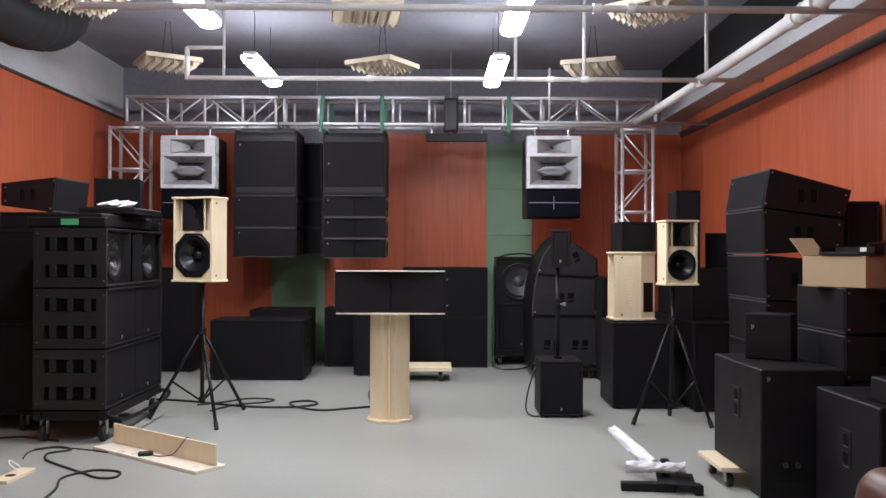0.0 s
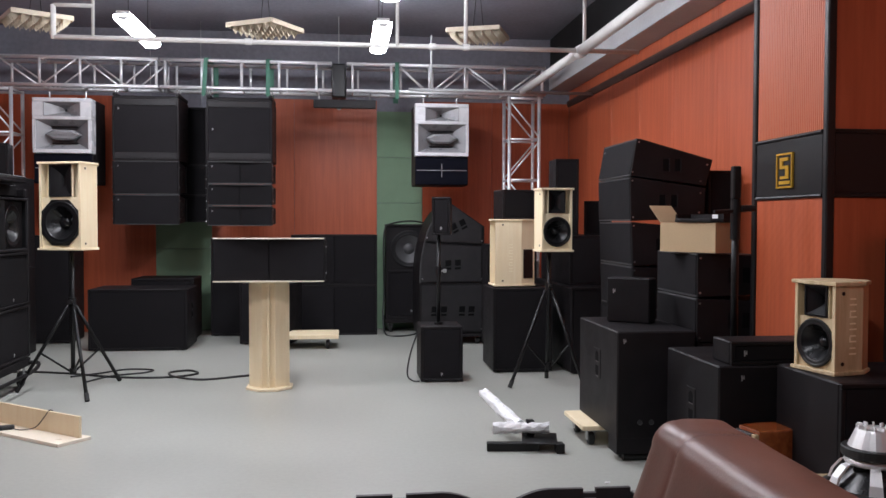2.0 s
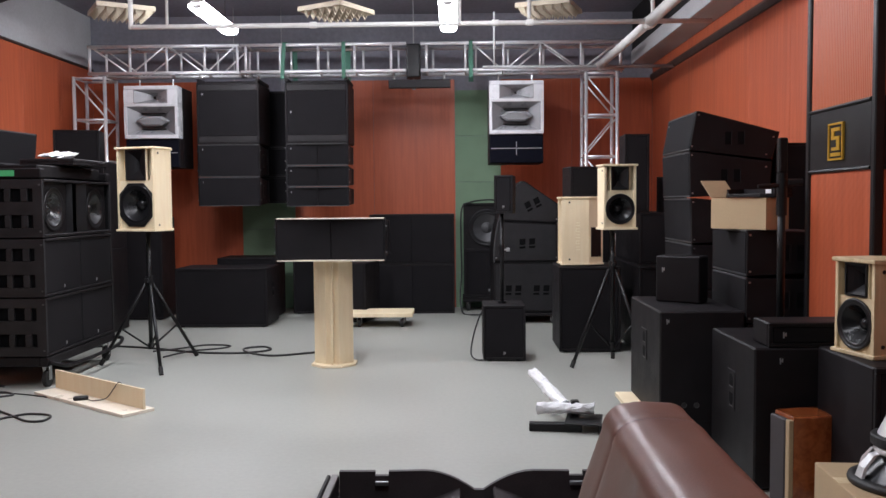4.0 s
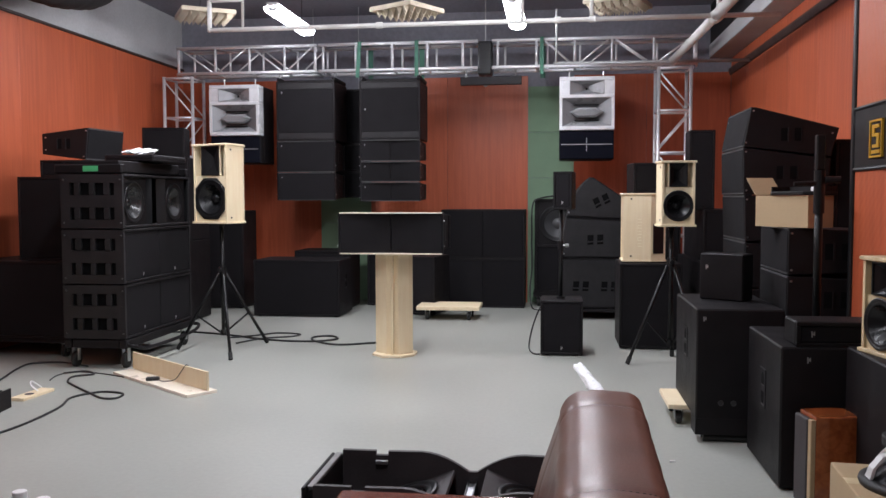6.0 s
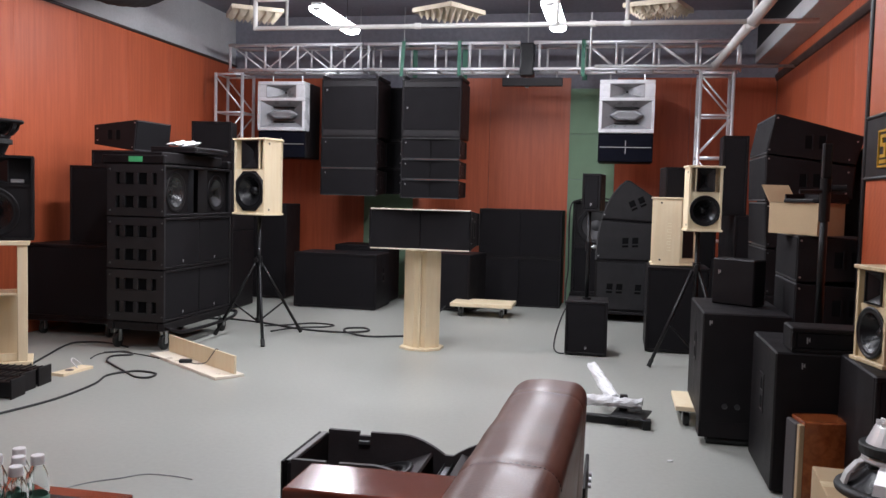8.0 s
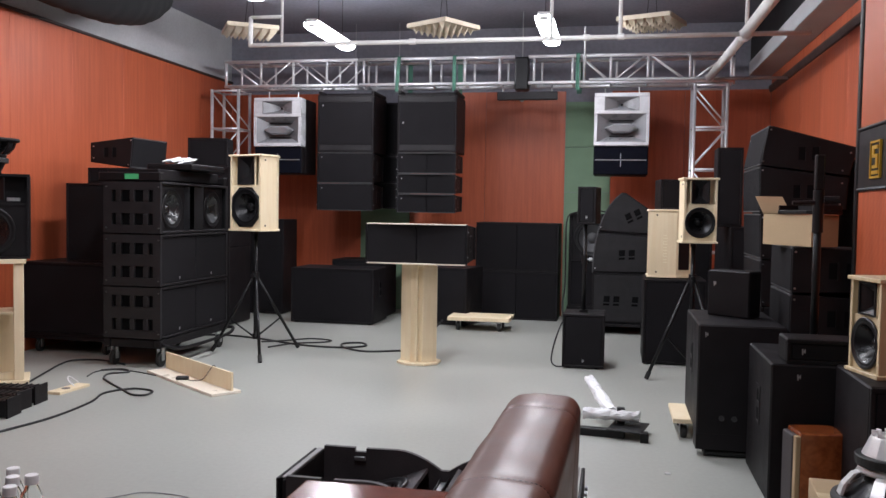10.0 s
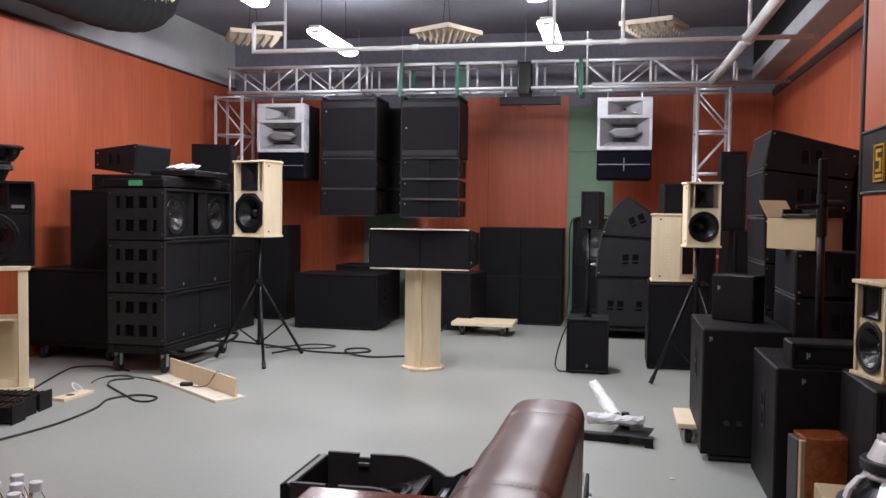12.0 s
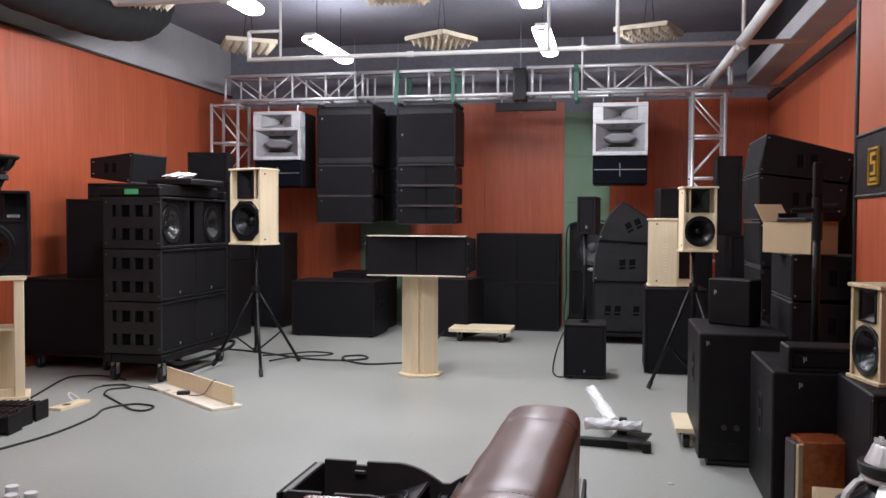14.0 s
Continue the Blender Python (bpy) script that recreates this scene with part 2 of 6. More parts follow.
def tube(bm, pts, r, seg=8, n=6):
    line = smooth_line(pts, n) if n > 1 else [Vector(p) for p in pts]
    last = None
    for i, p in enumerate(line):
        d = (line[min(i + 1, len(line) - 1)] - line[max(i - 1, 0)])
        q = d.to_track_quat("Z", "Y")
        ring = [bm.verts.new(p + q @ Vector((r * math.cos(2 * math.pi * k / seg), r * math.sin(2 * math.pi * k / seg), 0))) for k in range(seg)]
        if last:
            best = min(range(seg), key=lambda s: sum((ring[(k + s) % seg].co - last[k].co).length for k in range(seg)))
            ring = ring[best:] + ring[:best]
            for k in range(seg):
                bm.faces.new((last[k], last[(k + 1) % seg], ring[(k + 1) % seg], ring[k]))
        else:
            bm.faces.new(ring[::-1])
        last = ring
    bm.faces.new(last)
    return bm


def B():
    return bmesh.new()


def holed_board(bm, x0, x1, z0, z1, y0, y1, cx, cz, r, seg=32):
    """A board in the xz plane with a round hole."""
    angles = {2 * math.pi * i / seg for i in range(seg)}
    angles |= {math.atan2(z - cz, x - cx) % (2 * math.pi) for x in (x0, x1) for z in (z0, z1)}
    rows = []
    for a in sorted(angles):
        c, s = math.cos(a), math.sin(a)
        k = min(((x1 if c > 0 else x0) - cx) / c if abs(c) > 1e-6 else 1e9, ((z1 if s > 0 else z0) - cz) / s if abs(s) > 1e-6 else 1e9)
        rows.append([bm.verts.new(p) for p in ((cx + r * c, y0, cz + r * s), (cx + k * c, y0, cz + k * s), (cx + k * c, y1, cz + k * s), (cx + r * c, y1, cz + r * s))])
    for a, b in zip(rows, rows[1:] + rows[:1]):
        for i in range(4):
            bm.faces.new((a[i], a[(i + 1) % 4], b[(i + 1) % 4], b[i]))
    return bm


FRONT = Matrix.Rotation(radians(90), 4, "X")  # local z of a turned part points to -y


# ---------------- the room ----------------
XL, XR, YB, YF, ZC = -4.1, 3.25, 11.2, -4.0, 3.85

floor = part("floor", bx(B(), XL - 0.2, XR + 0.2, YF - 0.2, YB + 0.2, -0.15, 0.0), M_FLOOR)
tagged(floor, "grey vinyl floor with faint scuffs", "floor", kind="structure")
ceiling = part("ceiling", bx(B(), XL - 0.2, XR + 0.2, YF - 0.2, YB + 0.2, ZC, ZC + 0.15), M_CEIL)
tagged(ceiling, "dark painted concrete ceiling", "ceiling", kind="structure")


def wall(name, x0, x1, y0, y1, label, mat=M_PLASTER):
    w = part(name, bx(B(), x0, x1, y0, y1, 0, ZC), mat)
    return tagged(w, label, "wall", kind="structure")


wall_left = wall("wall_west", XL - 0.2, XL - 0.012, YF - 0.2, YB + 0.2, "red veneer panelled wall with grey plaster above")
wall_right = wall("wall_east", XR + 0.012, XR + 0.2, YF - 0.2, YB + 0.2, "red veneer panelled wall under a grey beam")
wall_back = wall("wall_north", XL - 0.012, XR + 0.012, YB + 0.012, YB + 0.2, "red veneer panelled back wall with green fabric strips", M_CEIL)
wall_rear = wall("wall_south", XL - 0.012, XR + 0.012, YF - 0.2, YF, "plain grey plaster wall")

# a beam runs along the east wall
beam = part("beam", bx(B(), 2.97, XR + 0.01, YF, YB, 3.17, 3.34, 0.006), M_PLASTER)
# black box fills the dark space between beam and ceiling
duct = part("duct", bx(B(), 2.985, XR + 0.01, YF, YB, 3.342, ZC), M_DUCT)
tagged(duct, "black box filling the dark space above the beam", "duct", kind="structure")
tagged(beam, "grey painted concrete beam along the wall", "beam", kind="structure")
mould = part("trim", prism(B(), [(XR - 0.02, 2.955), (XR + 0.01, 2.955), (XR + 0.01, 3.03), (XR - 0.035, 3.03), (XR - 0.035, 3.01)], "y", YF, YB), M_MOULD)
tagged(mould, "dark brown moulding along the panelled wall", "trim", kind="structure")
mouldl = part("trim", bx(B(), XL - 0.012, XL + 0.02, YF, YB, 3.15, 3.18, 0.004), M_MOULD)
tagged(mouldl, "thin dark edge strip above the wall panels", "trim", kind="structure")

# wall panels, each a board of its own
PW = 0.92
n = int((YB - YF) / PW) + 1
first = None
for i in range(n):
    y0 = YB - (i + 1) * PW
    if first is None:
        first = part("wall_panel", bx(B(), 0, 0.012, 0.001, PW - 0.001, 0, 3.15, 0.002), M_PANEL, wall_left)
        first.matrix_local = pose(XL - 0.012, y0, 0)
        firstr = part("wall_panel", bx(B(), -0.012, 0, 0.001, PW - 0.001, 0, 3.168, 0.002), M_PANEL, wall_right)
        firstr.matrix_local = pose(XR + 0.012, y0, 0)
    else:
        share(first, pose(XL - 0.012, y0, 0), wall_left)
        share(firstr, pose(XR + 0.012, y0, 0), wall_right)


# back wall: red boards with two green fabric strips
def back_panel(x0, x1, z0, z1, mat):
    o = part("wall_panel", bx(B(), 0, x1 - x0 - 0.003, -0.012, 0, 0, z1 - z0 - 0.004, 0.002), mat, wall_back)
    o.matrix_local = pose(x0, YB + 0.012, z0)


for x0, x1 in ((XL, -3.1), (-3.1, -2.15), (-1.45, -0.4), (-0.4, 0.67), (1.27, 2.2), (2.2, XR)):
    back_panel(x0, x1, 0, 3.0, M_PANEL)
for x0, x1 in ((-2.15, -1.45), (0.67, 1.27)):
    z = 0.0
    while z < 2.99:
        z1 = min(z + 0.6, 3.14)
        back_panel(x0, x1, z + 0.46 - 0.6 if z else 0, z1 - 0.14, M_GREEN)
        z = z1

# pillar against the east wall
pillar = thing("pillar", pose(0, 0, 0), "red veneer pillar with black band and black corner trim", "pillar", kind="structure")
PX, PY0, PY1 = 2.62, 3.95, 4.69
part("core", bx(B(), PX + 0.012, XR + 0.008, PY0 + 0.012, PY1 - 0.012, 0, 3.2), M_MOULD, pillar)
part("lower_panel", bx(B(), PX, PX + 0.012, PY0 + 0.03, PY1 - 0.03, 0, 1.53, 0.002), M_PANEL, pillar)
part("ribbed_panel", bx(B(), PX, PX + 0.012, PY0 + 0.03, PY1 - 0.03, 1.87, 3.2, 0.002), M_RIB, pillar, "ribbed red veneer panel")
part("side_panel", bx(B(), PX + 0.03, XR, PY0, PY0 + 0.012, 0, 1.53, 0.002), M_PANEL, pillar)
part("side_panel", bx(B(), PX + 0.03, XR, PY0, PY0 + 0.012, 1.87, 3.2, 0.002), M_PANEL, pillar)
part("side_panel", bx(B(), PX + 0.03, XR, PY1 - 0.012, PY1, 0, 3.2, 0.002), M_PANEL, pillar)
band = part("band", bx(B(), PX - 0.006, PX + 0.012, PY0 + 0.03, PY1 - 0.03, 1.55, 1.85, 0.002), M_TRIM, pillar, "black band across the pillar")
part("band", bx(B(), PX + 0.03, XR, PY0 - 0.006, PY0 + 0.012, 1.55, 1.85, 0.002), M_TRIM, pillar)
for zz in (1.54, 1.86):
    part("band_edge", rod(B(), (PX - 0.004, PY0 + 0.03, zz), (PX - 0.004, PY1 - 0.03, zz), 0.011, 8), M_TRIM, pillar)
    part("band_edge", rod(B(), (PX + 0.03, PY0 - 0.004, zz), (XR, PY0 - 0.004, zz), 0.011, 8), M_TRIM, pillar)
for px, py in ((PX, PY0), (PX, PY1)):
    part("corner_trim", bx(B(), px - 0.012, px + 0.035, py - 0.02, py + 0.02, 0, 3.2, 0.006), M_TRIM, pillar)

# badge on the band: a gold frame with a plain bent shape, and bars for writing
badge = thing("badge", pose(PX - 0.007, 4.33, 1.685, 0, 0, -90), "gold framed badge on the black band of the pillar", "sign")
bm = B()
for s in (-1, 1):
    bx(bm, s * 0.078 - 0.005, s * 0.078 + 0.005, -0.012, 0, -0.094, 0.094)
    bx(bm, -0.0729, 0.0729, -0.012, 0, s * 0.089 - 0.005, s * 0.089 + 0.005)
part("frame", bm, M_GOLD, badge)
part("plate", bx(B(), -0.0725, 0.0725, -0.005, 0, -0.0835, 0.0835), M_TRIM, badge)
bm = B()
bx(bm, -0.045, 0.045, -0.012, -0.006, 0.052, 0.070)
bx(bm, -0.045, -0.015, -0.012, -0.006, 0.010, 0.0515)
bx(bm, -0.0145, 0.045, -0.012, -0.006, 0.010, 0.026)
bx(bm, 0.015, 0.045, -0.012, -0.006, -0.045, 0.0095)
bx(bm, -0.04, 0.0145, -0.012, -0.006, -0.045, -0.029)
part("emblem", bm, M_GOLD, badge)
part("lettering_bar", bx(B(), -0.055, 0.055, -0.011, -0.006, -0.074, -0.056), M_GOLD, badge)


# ---------------- lamps, pipes ----------------
def batten(glow):
    t = thing("fluorescent_lamp", pose(0, 0, 0), "lit fluorescent batten with white diffuser under the dark ceiling", "ceiling light", "fluorescent battens")
    part("housing", bx(B(), -0.06, 0.06, -0.62, 0.62, 0.030, 0.06, 0.004), M_HOUSING, t)
    outline = [(-0.085, 0.026), (-0.088, -0.005), (-0.07, -0.03), (-0.03, -0.04), (0.03, -0.04), (0.07, -0.03), (0.088, -0.005), (0.085, 0.026)]
    part("diffuser", prism(B(), outline, "y", -0.6, 0.6), glow, t, "glowing white diffuser")
    for s in (-1, 1):
        y0, y1 = sorted((s * 0.601, s * 0.609))
        part("end_cap", prism(B(), [(p[0] * 0.55, p[1] * 0.6) for p in outline], "y", y0, y1, 0.003), M_HOUSING, t, "white moulded end cap")
        part("hanger", rod(B(), (0, s * 0.4, 0.05), (0, s * 0.4, ZC - 3.29), 0.003, 6), M_BLACK, t)
    return t


lamp = batten(M_TUBE_FAR)
lamp.matrix_world = pose(-1.79, 8.79, 3.29)
copy_thing(lamp, pose(0.61, 8.73, 3.28))
lamp = batten(M_TUBE)
lamp.matrix_world = pose(-1.82, 6.26, 3.26)
copy_thing(lamp, pose(0.62, 6.45, 3.26))
# battens added out of view over the seating end, dimmed to balance the light
lamp = batten(M_TUBE_NEAR)
lamp.matrix_world = pose(-1.8, 3.9, 3.26)
for x, y in ((0.62, 4.1), (0.62, 1.4)):
    copy_thing(lamp, pose(x, y, 3.26))


def louvre():
    """A square lamp without light: a box frame over a grid of toothed blades."""
    t = thing("louvre_light", pose(0, 0, 0), "unlit cream louvre ceiling light hung on chains", "ceiling light", "louvre lights")
    a, n = 0.285, 6
    bm = B()
    bx(bm, -a, a, -a, a, 0.075, 0.085)
    for s in (-1, 1):
        bx(bm, s * a - 0.004, s * a + 0.004, -a + 0.005, a - 0.005, 0.036, 0.0745)
        bx(bm, -a, a, s * a - 0.004, s * a + 0.004, 0.036, 0.0745)
    part("frame", bm, M_LOUVRE, t)
    step = 2 * a / n
    for axis in ("x", "y"):
        bm = B()
        for i in range(1, n):
            u = -a + i * step
            teeth = [(-a + 0.006, 0.07), (-a + 0.006, 0.038)]
            for k in range(n):
                teeth.append((-a + (k + 0.5) * step, -0.022))
                teeth.append((-a + (k + 1) * step - (0.006 if k == n - 1 else 0), 0.038))
            prism(bm, teeth + [(a - 0.006, 0.07)], axis, u - 0.0025, u + 0.0025)
        part("louvre", bm, M_LOUVRE, t, "toothed cream blades")
    for s in (-1, 1):
        part("chain", rod(B(), (s * 0.06, 0, 0.085), (s * 0.02, 0, ZC - 3.36), 0.003, 6), M_BLACK, t)
    return t


lv = louvre()
lv.matrix_world = pose(-0.57, 9.04, 3.36, 0, 0, -31)
for x, y, r in ((-0.58, 7.05, 8), (-2.82, 6.75, 42), (-2.82, 8.95, 32), (1.67, 9.05, -21), (1.75, 6.95, 48)):
    copy_thing(lv, pose(x, y, 3.36, 0, 0, r))

# round flexible duct along the west wall, bent up into the ceiling at its end
bm = B()
line = smooth_line([(-3.62, YF + 0.02, 3.48), (-3.6, 0.0, 3.46), (-3.58, 3.0, 3.45), (-3.56, 5.5, 3.43), (-3.55, 6.8, 3.42), (-3.55, 7.5, 3.47), (-3.55, 7.95, 3.61), (-3.55, 8.1, 3.88)], 8)
last = None
for i, p in enumerate(line):
    q = (line[min(i + 1, len(line) - 1)] - line[max(i - 1, 0)]).to_track_quat("Y", "Z")
    r = 0.275 + 0.008 * math.sin(i * 2.6)
    ring = [bm.verts.new(p + q @ Vector((r * math.cos(k * math.pi / 14), 0, r * math.sin(k * math.pi / 14)))) for k in range(28)]
    if last:
        for k in range(28):
            bm.faces.new((last[k], last[(k + 1) % 28], ring[(k + 1) % 28], ring[k]))
    last = ring
hose = part("round_duct", bm, M_DUCT, smooth=True)
tagged(hose, "black flexible round duct hung along the wall", "duct", kind="structure")

pipes = thing("sprinkler_pipes", pose(0, 0, 0), "white painted sprinkler pipes hung below the ceiling", "pipe", kind="structure")
part("main_pipe", rod(B(), (2.37, 10.15, 2.98), (2.43, 7.75, 3.0), 0.044, 16), M_PIPE, pipes, smooth=True)
part("main_pipe", rod(B(), (2.43, 7.75, 3.0), (2.5, 5.2, 3.06), 0.050, 16), M_PIPE, pipes, smooth=True)
part("main_pipe", rod(B(), (2.5, 5.2, 3.06), (2.56, 2.4, 3.1), 0.062, 16), M_PIPE, pipes, smooth=True)
for p, q, r in (((2.44, 7.70, 3.0), (2.43, 7.80, 3.0), 0.060), ((2.483, 5.9, 3.045), (2.485, 5.8, 3.047), 0.066), ((2.49, 5.62, 3.05), (2.492, 5.5, 3.052), 0.072), ((2.375, 10.15, 2.98), (2.376, 10.1, 2.98), 0.056)):
    part("coupling", rod(B(), p, q, r, 14), M_PIPE, pipes, smooth=False)
part("valve", lathe(B(), [(0, -0.07), (0.04, -0.06), (0.066, -0.03), (0.072, 0), (0.066, 0.03), (0.04, 0.06), (0, 0.07)], pose(2.487, 5.71, 3.05), 18), M_PIPE, pipes, smooth=True)
for p, q, r, m in (((-2.25, 7.7, 2.995), (2.98, 7.72, 3.0), 0.022, M_PIPE), ((-2.30, 5.48, 3.0), (2.5, 5.5, 3.0), 0.024, M_PIPE), ((2.5, 5.6, 3.02), (3.25, 5.62, 3.03), 0.02, M_GREYPIPE),
                   ((1.0, 10.06, 2.975), (3.24, 10.06, 2.965), 0.018, M_GREYPIPE), ((-2.25, 7.7, 2.98), (-2.25, 7.7, 3.27), 0.022, M_PIPE), ((-2.25, 7.7, 3.27), (-1.92, 7.7, 3.27), 0.018, M_PIPE),
                   ((-1.92, 7.7, 2.99), (-1.92, 7.7, ZC), 0.014, M_PIPE), ((0.72, 7.7, 2.99), (0.72, 7.7, ZC), 0.016, M_PIPE), ((1.345, 7.71, 2.99), (1.345, 7.71, ZC), 0.018, M_PIPE),
                   ((2.43, 7.62, 3.0), (2.43, 7.62, ZC), 0.018, M_PIPE), ((1.03, 7.71, 2.62), (1.03, 7.71, 3.1), 0.009, M_GREYPIPE), ((-2.30, 5.48, 2.985), (-2.30, 5.48, 3.3), 0.024, M_PIPE)):
    part("branch_pipe", rod(B(), p, q, r, 12), m, pipes, smooth=True)
for x in (-0.6, 1.04, 1.35):
    part("coupling", rod(B(), (x - 0.03, 7.705, 2.998), (x + 0.03, 7.705, 2.998), 0.03, 12), M_PIPE, pipes)
for x in (-1.45, 1.04, 1.26):
    part("coupling", rod(B(), (x - 0.025, 5.488, 3.0), (x + 0.025, 5.488, 3.0), 0.034, 12), M_PIPE, pipes)


# ---------------- truss arch ----------------
truss = thing("truss_arch", pose(0, 0, 0), "aluminium box truss arch on two towers carrying loudspeakers", "truss")
TY0, TY1, TZ0, TZ1 = 10.1, 10.42, 2.95, 3.265


def strut(p, q, r=0.012, name="brace"):
    return part(name, rod(B(), p, q, r, 10), M_ALU, truss, smooth=True)


for y in (TY0, TY1):
    for z in (TZ0, TZ1):
        for x0, x1 in ((-3.68, -1.88), (-1.86, 0.10), (0.27, 2.66)):
            strut((x0, y, z), (x1, y, z), 0.021, "chord")
xs = [-3.66, -3.18, -2.74, -2.29, -1.90, -1.80, -1.39, -0.94, -0.51, -0.08, 0.34, 0.80, 0.86, 1.25, 1.68, 2.16, 2.62]
for i, x in enumerate(xs):
    strut((x, TY0, TZ0), (x, TY0, TZ1), 0.016)
    strut((x + 0.07, TY1, TZ0), (x + 0.07, TY1, TZ1), 0.014)
    strut((x, TY0, TZ0), (x, TY1, TZ0), 0.012)
    strut((x, TY0, TZ1), (x, TY1, TZ1), 0.012)
up = True
for a, b in zip(xs, xs[1:]):
    if b - a > 0.2 and (b < -1.85 or a > 0.7):
        z0, z1 = (TZ1, TZ0) if up else (TZ0, TZ1)
        if a > -3.7:
            strut((a + 0.02, TY0, z0), (b - 0.02, TY0, z1), 0.010)
        strut((a + 0.09, TY1, z0), (b + 0.05, TY1, z1), 0.010)
        up = not up
# towers
for xa, xb in ((-3.86, -3.49), (2.22, 2.585)):
    for x in (xa, xb):
        for y in (10.1, 10.45):
            strut((x, y, 0.03), (x, y, 2.92), 0.021, "post")
    z, up = 2.90, True
    while z > 0.1:
        for y in (10.1, 10.45):
            strut((xa, y, z), (xb, y, z), 0.014)
        for x in (xa, xb):
            strut((x, 10.1, z), (x, 10.45, z), 0.012)
        if z > 0.5:
            for y in (10.1, 10.45):
                strut((xa if up else xb, y, z - 0.03), (xb if up else xa, y, z - 0.46), 0.010)
        up = not up
        z -= 0.49
    part("base_plate", bx(B(), xa - 0.1, xb + 0.1, 10.0, 10.55, 0, 0.03, 0.004), M_STEEL, truss)
for x0, x1, lean in ((-1.36, -1.30, 0.05), (-0.66, -0.60, 0.0), (0.84, 0.90, 0.0)):
    s = thing("sling", pose(0, 0, 0), "green webbing sling wound round the truss", "sling", "green slings")
    part("loop", prism(B(), [(x0 - lean * 0.6, TZ0 - 0.09), (x1 - 0.015 - lean * 0.6, TZ0 - 0.09), (x1 - 0.015, TZ1 + 0.026), (x0, TZ1 + 0.026)], "y", TY0 - 0.03, TY0 - 0.024), M_STRAP, s)
    part("loop", bx(B(), x0 + lean, x1 + lean, TY1 + 0.024, TY1 + 0.03, TZ0 - 0.09, TZ1 + 0.026), M_STRAP, s)
    part("top_band", bx(B(), x0, x1, TY0 - 0.024, TY1 + 0.024, TZ1 + 0.022, TZ1 + 0.028), M_STRAP, s)
hoist = thing("chain_hoist", pose(0.18, 10.26, 2.88), "black hoist hanging in the gap of the truss", "hoist")
part("body", bx(B(), -0.085, 0.085, -0.1, 0.1, 0.0, 0.40, 0.02, 2), M_PLASTIC, hoist)
part("hook", tube(B(), [(0, 0, 0), (0, 0, -0.06), (0.03, 0, -0.1), (0, 0, -0.13), (-0.03, 0, -0.1)], 0.01), M_STEEL, hoist)
part("chain", rod(B(), (0, 0, 0.4), (0, 0, ZC - 2.88), 0.008, 6), M_STEEL, hoist)
flybar = thing("fly_bar", pose(0, 0, 0), "dark steel fly bar hanging under the truss", "fly bar")
part("bar", bx(B(), -0.12, 0.62, 10.2, 10.26, 2.76, 2.86, 0.006), M_BLACK, flybar)
for x in (-0.05, 0.55):
    part("link", rod(B(), (x, 10.23, 2.86), (x, 10.23, 2.94), 0.01, 8), M_STEEL, flybar)


# ---------------- loudspeaker kinds ----------------
# local frame of a cabinet: front face looks to -y, middle of the front's lower edge at the origin
def badge_plate(parent, x, y, z, s=0.015):
    """A small cut-out silver mark: a stem with a slanting wing."""
    bm = prism(B(), [(x - s * 0.45, z - s), (x - s * 0.15, z - s), (x - s * 0.05, z + s * 0.2), (x - s * 0.2, z + s), (x - s * 0.55, z + s * 0.9)], "y", y - 0.003, y)
    prism(bm, [(x + s * 0.02, z - s * 0.2), (x + s * 0.55, z - s * 0.5), (x + s * 0.5, z + s), (x + s * 0.1, z + s * 0.4)], "y", y - 0.003, y)
    part("badge_plate", bm, M_LOGO, parent, "small silver badge")


def driver(parent, r, at, m=FRONT, cone_mat=None, name="woofer"):
    c = Matrix.Translation(at) @ m
    w = part(name, lathe(B(), [(r * 1.0, 0.0), (r * 1.02, 0.008), (r * 0.97, 0.012), (r * 0.9, 0.010), (r * 0.86, 0.004), (r * 0.82, 0.009), (r * 0.77, 0.007), (r * 0.74, 0.0)], c, 36), M_PLASTIC, parent, smooth=True)
    part("cone", lathe(B(), [(r * 0.745, 0.0), (r * 0.6, -0.018), (r * 0.45, -0.04), (r * 0.3, -0.062)], c, 36), cone_mat or M_CONE, w, smooth=True)
    part("dust_cap", lathe(B(), [(r * 0.31, -0.063), (r * 0.25, -0.045), (r * 0.14, -0.032), (0, -0.028)], c, 24), cone_mat or M_CONE, w, smooth=True)
    return w


